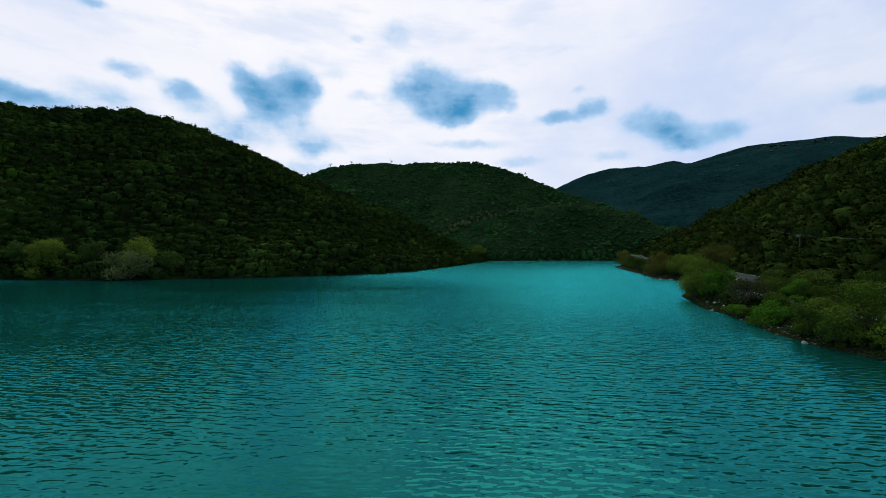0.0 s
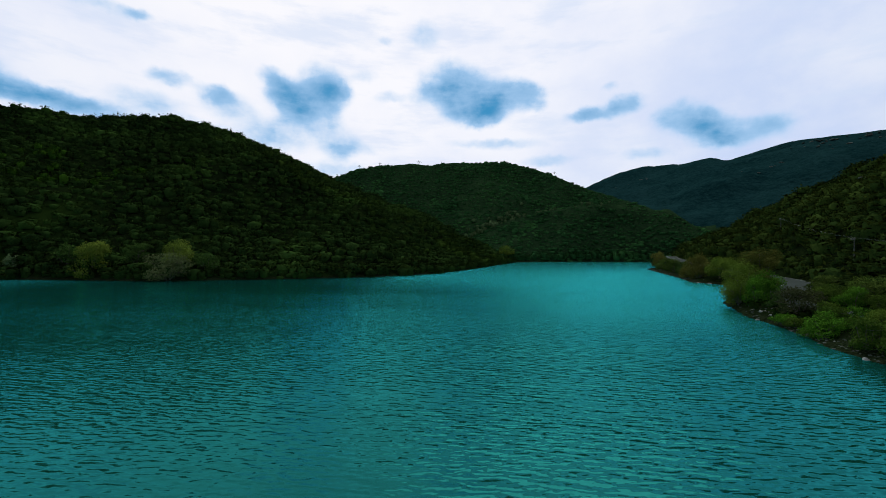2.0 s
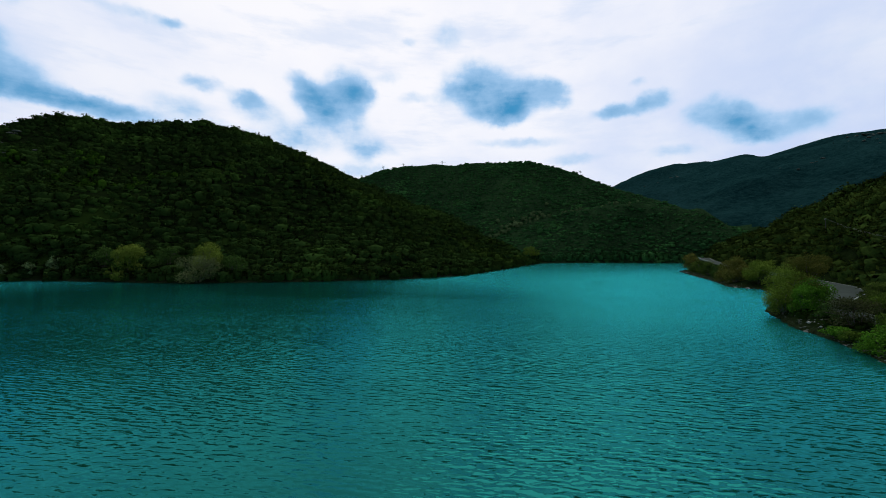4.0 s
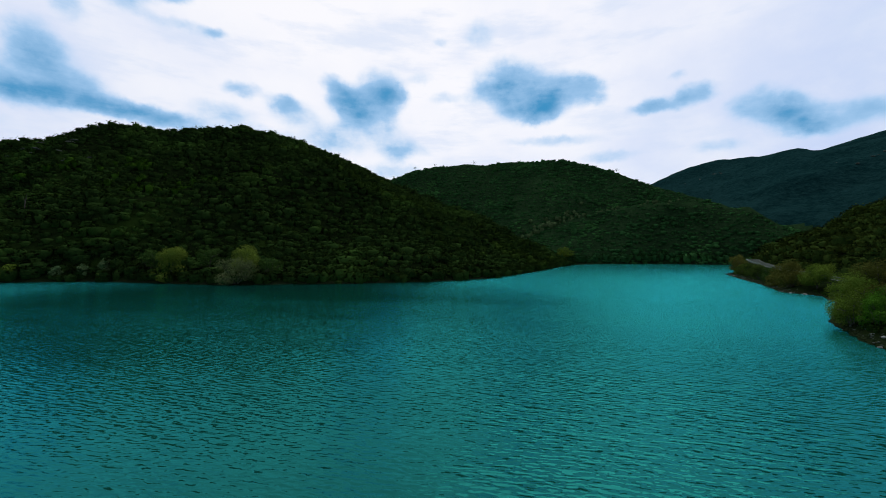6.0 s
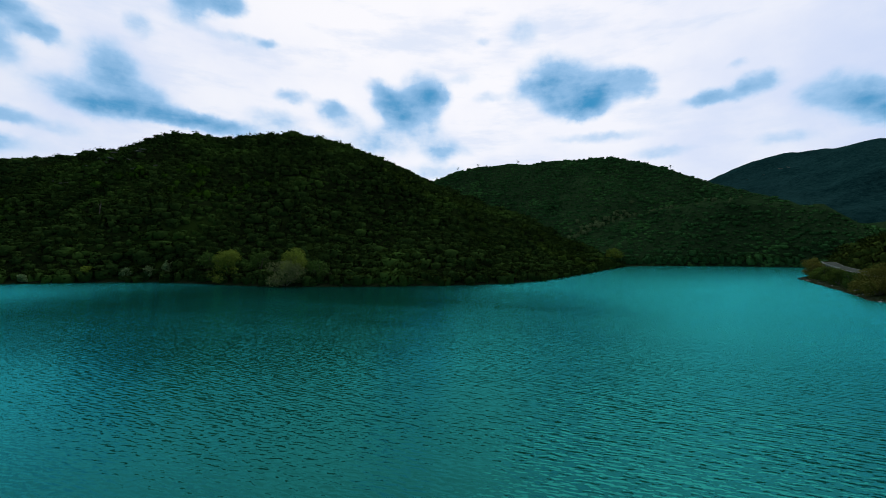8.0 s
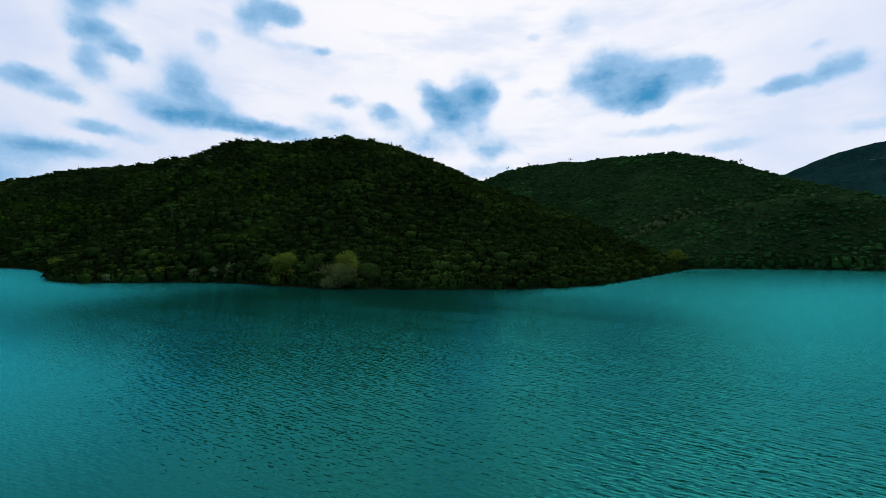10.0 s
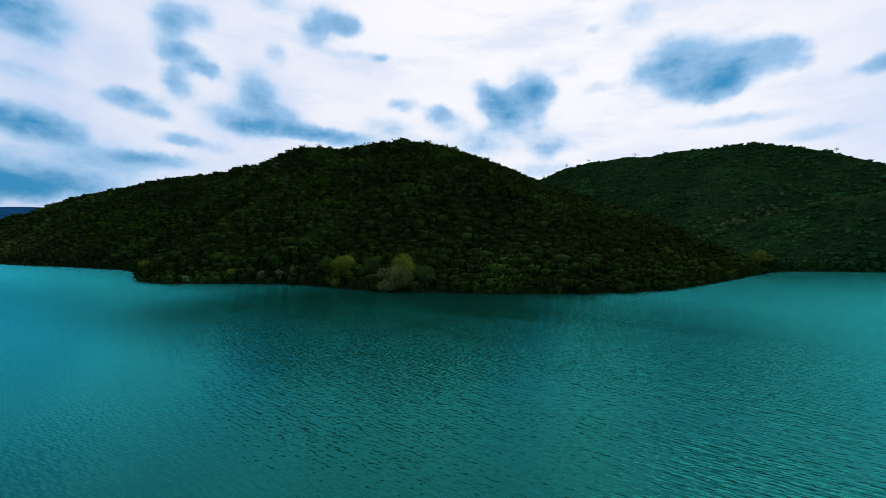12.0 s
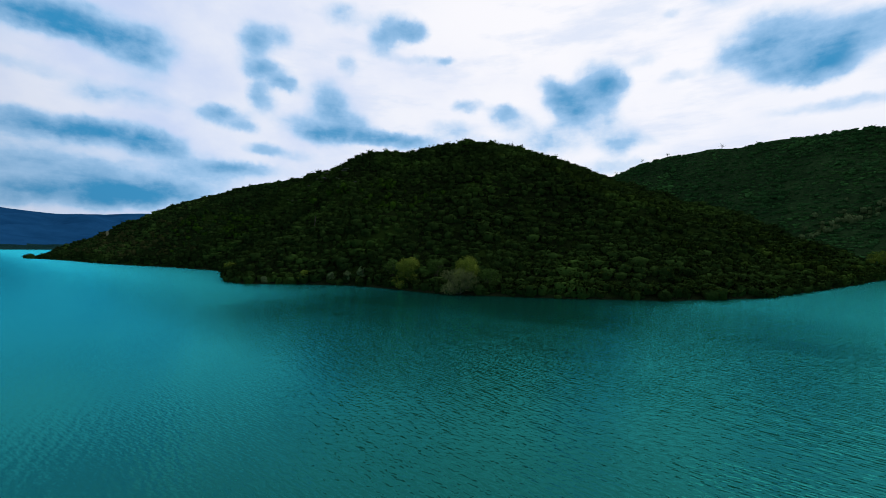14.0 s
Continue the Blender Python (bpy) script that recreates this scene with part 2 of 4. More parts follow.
def water_material():
    """Teal lake water: wavelets about a metre long with crests that run east and west, in gusts, smooth in the west."""
    m, t = material("lake_water")
    at = world_at(t)
    slope = None
    for turn, stretch, length, crook, size in ((9, 0.5, 0.33, 7.0, 0.23), (-16, 0.6, 0.21, 7.0, 0.155), (27, 0.6, 0.6, 6.0, 0.12)):
        lie = node(t, "ShaderNodeMapping", {"Vector": at, "Rotation": (0, 0, radians(turn)), "Scale": (stretch, 1.0, 1.0)}).outputs[0]
        wave = node(t, "ShaderNodeTexWave", {"Vector": lie, "Scale": 0.314 / length, "Distortion": crook, "Detail": 2.0, "Detail Scale": 2.2, "Detail Roughness": 0.55})
        wave.wave_type, wave.bands_direction, wave.wave_profile = "BANDS", "Y", "SIN"
        way = (math.sin(radians(turn)) * size, math.cos(radians(turn)) * size, 0.0)
        wave = node(t, "ShaderNodeVectorMath", {0: way, "Scale": math_node(t, "SUBTRACT", wave.outputs["Fac"], 0.5)}, operation="SCALE").outputs[0]
        slope = wave if slope is None else node(t, "ShaderNodeVectorMath", {0: slope, 1: wave}, operation="ADD").outputs[0]
    chop = node(t, "ShaderNodeTexNoise", {"Vector": at, "Scale": 5.0, "Detail": 2.0, "Roughness": 0.55}).outputs["Color"]
    chop = node(t, "ShaderNodeVectorMath", {0: chop, 1: (0.5, 0.5, 0.5)}, operation="SUBTRACT").outputs[0]
    chop = node(t, "ShaderNodeVectorMath", {0: chop, 1: (0.22, 0.22, 0.0)}, operation="MULTIPLY").outputs[0]
    slope = node(t, "ShaderNodeVectorMath", {0: slope, 1: chop}, operation="ADD").outputs[0]
    streak = node(t, "ShaderNodeMapping", {"Vector": at, "Rotation": (0, 0, radians(8)), "Scale": (0.3, 1.0, 1.0)}).outputs[0]
    gust = noise_tex(t, streak, 0.07, 4.0)
    wind = smooth(t, gust, 0.34, 0.64, 0.6, 1.25)
    # a smooth reach of water in the west
    calm = node(t, "ShaderNodeVectorMath", {0: at, 1: (0.469, 0.883, 0.0)}, operation="DOT_PRODUCT").outputs["Value"]
    # rougher to the north, smoother in the lee under the western hill, both placed to fit the camera's view
    lee = node(t, "ShaderNodeVectorMath", {0: at, 1: (1 / 47, 1 / 44, 0.0), 2: (40.0 / 47, -58.0 / 44, 0.0)}, operation="MULTIPLY_ADD").outputs[0]
    lee = smooth(t, node(t, "ShaderNodeVectorMath", {0: lee}, operation="LENGTH").outputs["Value"], 0.5, 1.25)
    north = smooth(t, node(t, "ShaderNodeSeparateXYZ", {0: at}).outputs[1], 8.0, 50.0, 0.0, 0.11)
    north = math_node(t, "MULTIPLY", north, smooth(t, node(t, "ShaderNodeSeparateXYZ", {0: at}).outputs[1], 90.0, 220.0, 1.0, 0.5))
    rough = math_node(t, "MULTIPLY_ADD", north, lee, smooth(t, calm, -14.0, 12.0, 0.145, 0.12))
    wind = math_node(t, "MULTIPLY", wind, math_node(t, "MULTIPLY", smooth(t, calm, -14.0, 12.0, 0.3, 1.0), math_node(t, "MULTIPLY_ADD", lee, 0.15, 0.85)))
    slope = node(t, "ShaderNodeVectorMath", {0: slope, "Scale": wind}, operation="SCALE").outputs[0]
    up = node(t, "ShaderNodeVectorMath", {0: slope, 1: (0.0, 0.0, 1.0)}, operation="ADD").outputs[0]
    up = node(t, "ShaderNodeVectorMath", {0: up}, operation="NORMALIZE").outputs[0]
    murk = mix_col(t, smooth(t, gust, 0.35, 0.65), (0.003, 0.037, 0.024, 1), (0.003, 0.044, 0.031, 1))
    body = node(t, "ShaderNodeBsdfDiffuse", {"Color": murk})
    gloss = node(t, "ShaderNodeBsdfGlossy", {"Color": (0.070, 0.93, 0.93, 1), "Roughness": rough, "Normal": up})
    facing = node(t, "ShaderNodeFresnel", {"IOR": 1.55, "Normal": up})
    finish(t, node(t, "ShaderNodeMixShader", {0: facing.outputs[0], 1: body.outputs[0], 2: gloss.outputs[0]}).outputs[0])
    return m


def canopy_material(name, low, high, grain, lump):
    """Closed woodland seen from afar: mottled tree tops with relief."""
    m, t = material(name)
    at = world_at(t)
    n1, n2, n3 = noise_tex(t, at, grain, 5.0, 0.65), noise_tex(t, at, grain * 0.12, 4.0), noise_tex(t, at, grain * 3.0, 3.0)
    f = math_node(t, "ADD", math_node(t, "MULTIPLY", n1, 0.5), math_node(t, "ADD", math_node(t, "MULTIPLY", n2, 0.3), math_node(t, "MULTIPLY", n3, 0.2)))
    col = mix_col(t, smooth(t, f, 0.36, 0.64), (*low, 1), (*high, 1))
    b = node(t, "ShaderNodeBump", {"Strength": 1.0, "Distance": lump, "Height": n1})
    p = node(t, "ShaderNodeBsdfPrincipled", {"Base Color": col, "Roughness": 0.95, "Specular IOR Level": 0.0, "Normal": b.outputs[0]})
    finish(t, p.outputs[0])
    return m


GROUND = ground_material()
# the blue-teal paints distance haze over the wood's own green
CANOPY_FAR = canopy_material("haze_tinted_canopy", (0.003, 0.017, 0.017), (0.012, 0.042, 0.040), 0.16, 4.0)
CANOPY_NORTH = canopy_material("northern_undergrowth", (0.005, 0.016, 0.006), (0.020, 0.045, 0.016), 0.55, 0.8)
WATER = water_material()
MAQUIS = leaf_material("maquis_leaves", (0.0085, 0.024, 0.0065), (0.072, 0.140, 0.028), (0.075, 0.165, 0.028), 0.5)
MAQUIS_FAR = leaf_material("far_maquis_leaves", (0.010, 0.044, 0.015), (0.066, 0.200, 0.056), (0.080, 0.240, 0.060), 0.5, grain=1.2)
MAQUIS_EAST = leaf_material("roadside_maquis_leaves", (0.016, 0.036, 0.008), (0.105, 0.160, 0.027), (0.110, 0.160, 0.028), 0.5)
OLIVE = leaf_material("olive_green_leaves", (0.038, 0.074, 0.009), (0.160, 0.235, 0.030), (0.13, 0.20, 0.028), 0.2)
WILLOW = leaf_material("yellow_green_leaves", (0.060, 0.100, 0.014), (0.240, 0.310, 0.045), (0.19, 0.26, 0.038), 0.2)
MAQUIS_SPUR = leaf_material("spur_maquis_leaves", (0.014, 0.036, 0.010), (0.095, 0.180, 0.038), (0.11, 0.21, 0.040), 0.5)
FRESH = leaf_material("fresh_green_leaves", (0.020, 0.066, 0.006), (0.105, 0.26, 0.022), (0.08, 0.21, 0.018), 0.2)
RUSSET = leaf_material("russet_leaves", (0.052, 0.064, 0.012), (0.155, 0.155, 0.032), (0.11, 0.14, 0.03), 0.2)
LEAFY = leaf_material("leaf_green_leaves", (0.026, 0.060, 0.008), (0.10, 0.165, 0.022), (0.08, 0.14, 0.02), 0.2)
PALE = leaf_material("pale_grey_leaves", (0.055, 0.078, 0.026), (0.22, 0.265, 0.10), (0.15, 0.19, 0.06), 0.2)
TWIGGY = leaf_material("bare_twig_leaves", (0.016, 0.022, 0.008), (0.070, 0.082, 0.030), (0.05, 0.06, 0.02), 0.2)
BARK = rough_material("grey_bark", (0.05, 0.042, 0.033), (0.14, 0.12, 0.10), 5.0, 0.6)
ROCK = rough_material("grey_limestone", (0.035, 0.045, 0.035), (0.13, 0.145, 0.12), 1.2, 0.5)
STONE = rough_material("pale_stone", (0.10, 0.105, 0.09), (0.34, 0.34, 0.30), 2.5, 0.5)
ASPHALT = rough_material("worn_asphalt", (0.022, 0.031, 0.024), (0.038, 0.052, 0.041), 7.0, 0.15, 0.85, 0.3)
PAINT = rough_material("white_road_paint", (0.12, 0.15, 0.12), (0.40, 0.44, 0.38), 3.0, 0.05)
POLE_WOOD = rough_material("weathered_pole_wood", (0.055, 0.058, 0.05), (0.115, 0.115, 0.098), 8.0, 0.3)
METAL = rough_material("grey_steel", (0.13, 0.15, 0.13), (0.22, 0.24, 0.21), 9.0, 0.1, 0.5)
WIRE = rough_material("aluminium_wire", (0.08, 0.095, 0.08), (0.14, 0.16, 0.14), 5.0, 0.0, 0.5)
# the blue of distance haze is mixed into this base colour
MOUNTAIN = rough_material("haze_tinted_mountain_wood", (0.006, 0.045, 0.115), (0.010, 0.064, 0.155), 0.006, 0.5, 0.95, 0.0012, 0.0)


# ---- terrain ----
# waterline of the lake, closed round the south
SHORE_WEST = [(-555, 36), (-490, 49), (-412, 58), (-360, 60), (-316, 66), (-262, 76), (-212, 81), (-182, 74), (-158, 64), (-140, 58),
              (-127, 58), (-114, 69), (-100, 77), (-84, 77.5), (-67, 77.5), (-52, 84), (-42, 89), (-24, 101.5), (-11.5, 118.5), (-2.5, 146), (6, 177), (17, 223), (28, 261)]
SHORE_EAST = [(46, 280), (88, 302), (127, 306), (128, 285), (105, 235), (84, 190), (72.5, 174.5), (63.5, 140), (58.5, 120), (53.9, 104), (51.8, 97), (55, 91), (51, 81), (44.5, 70), (36.4, 57.3), (32.4, 47.8),
              (30.8, 42), (29.8, 37), (28.6, 32.5), (27.2, 29.5), (26.8, 25), (27.6, 20), (30, 8), (31.5, -20), (26, -70), (-20, -120), (-160, -170), (-600, -260), (-2300, -500), (-2400, 700), (-900, 260), (-620, 130)]
LAKE = SHORE_WEST + SHORE_EAST
ROAD_LINE = [(34.5, -30, 1.35), (36, 5, 1.35), (36.2, 25, 1.35), (36, 37, 1.35), (36.8, 45, 1.35), (41, 54, 1.4), (48.6, 63, 1.5), (56, 71, 1.6), (61.5, 80, 1.75), (65, 92, 2.0), (69.5, 112, 2.5),
             (77, 145, 3.2), (87, 180, 4.2), (104, 222, 5.0)]

HILL_WEST = dict(foot=SHORE_WEST + [(10, 300), (-80, 345), (-240, 340), (-430, 260), (-580, 120)],
                 ridge=[(-545, 44, 1), (-519, 59, 12), (-476, 84, 23), (-431, 106, 38), (-385, 125, 49), (-335, 145, 57), (-286, 157, 59), (-217, 152, 58),
                        (-191, 155, 65), (-174, 170, 64), (-148, 192, 71), (-127, 205, 67), (-110, 228, 60), (-97, 250, 54), (-64, 250, 41), (-31, 250, 28), (4, 250, 9), (22, 258, 2)],
                 swell=0.9, lift=1.6)
HILL_NORTH = dict(foot=[(-60, 318), (0, 288), (30, 270), (46, 280), (88, 302), (127, 306), (160, 285), (205, 300), (260, 380), (270, 480), (150, 560), (-200, 560), (-280, 440), (-170, 360)],
                  ridge=[(-220, 450, 70), (-153, 440, 85), (-125, 428, 92), (-83, 428, 96), (-42, 429, 96), (-1, 426, 97), (34, 425, 97), (63, 422, 89), (110, 412, 68),
                         (129, 391, 57), (152, 356, 41), (172, 318, 19)],
                  swell=0.85, lift=2.5)
HILL_EAST = dict(foot=[(118, 262), (97, 215), (83, 176), (75, 145), (70, 118), (66, 96), (62, 80), (56, 69), (50, 59), (46, 48), (43, 36), (42, 20), (42, -20), (50, -80),
                       (120, -130), (260, -80), (280, 150), (220, 290), (150, 300)],
                 ridge=[(143, 262, 14), (152, 219, 27), (154, 182, 36), (153, 155, 42), (153, 142, 45), (150, 100, 50), (145, 40, 50), (120, -40, 35)],
                 swell=0.85, lift=1.0)
SPUR_NORTH = dict(foot=[(-18, 287), (22, 272), (46, 281), (88, 302.5), (127, 306.5), (160, 287), (200, 301), (215, 360), (150, 400), (60, 385), (-10, 345)],
                  ridge=[(0, 302, 17), (18, 318, 27), (48, 330, 38), (100, 340, 48), (128, 338, 50), (150, 330, 42), (174, 318, 20)],
                  swell=0.75, lift=0.0)
MOUNTAIN_NORTHEAST = dict(foot=[(160, 480), (280, 420), (420, 330), (600, 250), (900, 350), (1050, 650), (700, 1150), (300, 1300), (80, 1100), (120, 700)],
                          ridge=[(120, 1000, 95), (254, 964, 150), (310, 950, 176), (364, 928, 189), (423, 881, 181), (456, 842, 186), (482, 827, 177), (558, 778, 200), (654, 700, 198), (691, 664, 184), (780, 560, 170)],
                          swell=0.7, lift=8.0)
MOUNTAINS_WEST = dict(foot=[(-2500, -1500), (-2450, 200), (-2450, 900), (-2600, 2600), (-4850, 2600), (-4850, -1500)],
                      ridge=[(-4100, -1300, 250), (-4300, -300, 340), (-4301, 130, 300), (-4291, 331, 273), (-4264, 584, 276), (-4230, 800, 290), (-4188, 994, 305), (-4000, 1700, 320), (-3800, 2400, 200)],
                      swell=0.9, lift=0.0)


def densify(line, step):
    out = []
    for p, q in zip(line[:-1], line[1:]):
        p, q = np.array(p, float), np.array(q, float)
        n = max(1, int(np.linalg.norm((q - p)[:2]) / step))
        out += [p + (q - p) * k / n for k in range(n)]
    return np.array(out + [np.array(line[-1], float)])


def line_distance(x, y, line, closed=False):
    pts = np.array(line, float)[:, :2]
    if closed:
        pts = np.vstack([pts, pts[:1]])
    best = np.full(x.shape, 1e18)
    for p, q in zip(pts[:-1], pts[1:]):
        v = q - p
        u = np.clip(((x - p[0]) * v[0] + (y - p[1]) * v[1]) / (v @ v), 0, 1)
        best = np.minimum(best, (x - p[0] - u * v[0]) ** 2 + (y - p[1] - u * v[1]) ** 2)
    return np.sqrt(best)


def road_at(x, y):
    """Distance from the road's middle line, and the road's height there."""
    best, level = np.full(x.shape, 1e18), np.zeros(x.shape)
    for p, q in zip(ROAD_LINE[:-1], ROAD_LINE[1:]):
        vx, vy = q[0] - p[0], q[1] - p[1]
        u = np.clip(((x - p[0]) * vx + (y - p[1]) * vy) / (vx * vx + vy * vy), 0, 1)
        d = (x - p[0] - u * vx) ** 2 + (y - p[1] - u * vy) ** 2
        level = np.where(d < best, p[2] + u * (q[2] - p[2]), level)
        best = np.minimum(best, d)
    return np.sqrt(best), level


def inside(x, y, line):
    pts = np.array(line, float)
    odd = np.zeros(x.shape, bool)
    for (ax, ay), (bx, by) in zip(pts, np.roll(pts, -1, axis=0)):
        if ay != by:
            odd ^= ((ay > y) != (by > y)) & (x < (bx - ax) * (y - ay) / (by - ay) + ax)
    return odd


def waves(x, y, size, seed, octaves=4):
    """Smooth value noise in about -1..1."""
    total, amp, norm = np.zeros(x.shape), 1.0, 0.0
    for k in range(octaves):
        rng = np.random.RandomState(seed * 17 + k)
        grid = rng.uniform(-1, 1, (128, 128))
        u, v = x / size * 2 ** k + 31.7 * k, y / size * 2 ** k + 12.3 * k
        iu, iv = np.floor(u).astype(int), np.floor(v).astype(int)
        fu, fv = u - iu, v - iv
        fu, fv = fu * fu * (3 - 2 * fu), fv * fv * (3 - 2 * fv)
        g = lambda a, b: grid[a % 128, b % 128]
        total += amp * ((g(iu, iv) * (1 - fu) + g(iu + 1, iv) * fu) * (1 - fv) + (g(iu, iv + 1) * (1 - fu) + g(iu + 1, iv + 1) * fu) * fv)
        norm += amp
        amp *= 0.5
    return total / norm


def hill_height(x, y, hill, relief):
    foot, ridge = hill["foot"], hill["ridge"]
    span = np.ptp(np.array(ridge)[:, 0]) + np.ptp(np.array(ridge)[:, 1])
    crest = densify(ridge, span / 70)
    within = inside(x, y, foot)
    out = np.zeros(x.shape)
    px, py = x[within], y[within]
    if not len(px):
        return out
    df = line_distance(px, py, foot, True)
    dr = line_distance(px, py, ridge)
    top, wsum = np.zeros(px.shape), np.zeros(px.shape)
    soft = (span / 90) ** 2
    for cx, cy, cz in crest:
        w = 1 / ((px - cx) ** 2 + (py - cy) ** 2 + soft) ** 2
        top += w * cz
        wsum += w
    u = df / (df + dr + 1e-6)
    z = (top / wsum + hill["lift"]) * u ** hill["swell"]
    z += waves(px, py, relief * 1.7, 9, 3) * relief * 0.12 * u
    z += waves(px, py, relief * 4, 3) * relief * (u * (1 - u) * 4) ** 0.8
    out[within] = np.maximum(z, 0)
    return out


# the shoulder that bulges out below the western summit
SHOULDER_WEST = [(-119, 95), (-108, 108), (-97, 118), (-85, 129), (-72, 139), (-57, 148), (-43, 157), (-28, 168)]


def height(x, y):
    x, y = np.asarray(x, float), np.asarray(y, float)
    ds = line_distance(x, y, LAKE, True) * np.where(inside(x, y, LAKE), -1, 1)
    ds = ds + waves(x, y, 5.0, 5, 3) * 0.55 * np.clip(1 - np.abs(y) / 400, 0, 1)
    base = np.where(ds > 0, np.minimum(ds * 0.28, 1.3 + np.clip(ds - 5, 0, 400) * 0.015), np.maximum(ds * 0.35, -4.0))
    z = base
    for hill, relief in ((HILL_WEST, 7.0), (HILL_NORTH, 9.0), (SPUR_NORTH, 3.5), (HILL_EAST, 5.0), (MOUNTAIN_NORTHEAST, 22.0), (MOUNTAINS_WEST, 60.0)):
        z = np.maximum(z, np.where(ds > 0, np.minimum(hill_height(x, y, hill, relief), base + ds * 1.2), z))
    near = np.exp(-(line_distance(x, y, SHOULDER_WEST) / 15.0) ** 2)
    beyond = np.exp(-(line_distance(x + 13.0, y - 22.0, SHOULDER_WEST) / 13.0) ** 2)
    z = z + np.clip(z / 12, 0, 1) * (6.5 * near - 2.5 * beyond)
    dr, rz = road_at(x, y)
    flat = np.clip((dr - 3.0) / 3.5, 0, 1)
    flat = flat * flat * (3 - 2 * flat)
    z = np.where((dr < 6.5) & (ds > 0), z * flat + (rz - 0.12) * (1 - flat), z)
    return z


def mesh_from(name, verts, faces, mat, shade=False):
    me = bpy.data.meshes.new(name)
    verts, faces = np.asarray(verts, np.float32), np.asarray(faces, np.int32)
    n = faces.shape[1]
    me.vertices.add(len(verts))
    me.vertices.foreach_set("co", verts.ravel())
    me.loops.add(faces.size)
    me.loops.foreach_set("vertex_index", faces.ravel())
    me.polygons.add(len(faces))
    me.polygons.foreach_set("loop_start", np.arange(0, faces.size, n, dtype=np.int32))
    me.polygons.foreach_set("use_smooth", np.full(len(faces), shade))
    me.materials.append(mat)
    me.update(calc_edges=True)
    return me


def build_ground():
    az = np.concatenate([np.arange(-104, 62, 0.65), np.arange(62, 256, 4.0)])
    az = np.radians(az)
    r = np.exp(np.linspace(math.log(14), math.log(4900), 460))
    R, A = np.meshgrid(r, az, indexing="ij")
    x, y = R * np.sin(A), R * np.cos(A)
    z = height(x.ravel(), y.ravel())
    verts = np.column_stack([x.ravel(), y.ravel(), z])
    na, nr = len(az), len(r)
    i, j = np.meshgrid(np.arange(nr - 1), np.arange(na), indexing="ij")
    k = (j + 1) % na
    faces = np.column_stack([(i * na + j).ravel(), (i * na + k).ravel(), ((i + 1) * na + k).ravel(), ((i + 1) * na + j).ravel()])
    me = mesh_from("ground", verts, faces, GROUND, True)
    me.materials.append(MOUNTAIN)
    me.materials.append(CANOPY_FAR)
    me.materials.append(CANOPY_NORTH)
    mid = verts[faces].mean(axis=1)
    # the western foot takes the darker canopy, for woods and cloud shade
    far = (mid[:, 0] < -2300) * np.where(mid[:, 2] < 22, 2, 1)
    north = inside(mid[:, 0], mid[:, 1], HILL_NORTH["foot"])
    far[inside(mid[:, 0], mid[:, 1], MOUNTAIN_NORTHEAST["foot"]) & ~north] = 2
    far[north & (mid[:, 2] > 1.0)] = 3
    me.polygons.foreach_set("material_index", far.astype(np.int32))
    return tagged(new("ground", me), "wooded hills and pebbled banks round the lake", "ground", kind="structure")


build_ground()

bm = bmesh.new()
bmesh.ops.create_grid(bm, x_segments=24, y_segments=24, size=2600)
me = bpy.data.meshes.new("water")
bm.to_mesh(me)
bm.free()
me.materials.append(WATER)
water = tagged(new("water", me), "teal lake water ruffled by small waves", "lake", kind="structure")
water.location = (-200, 0, 0)


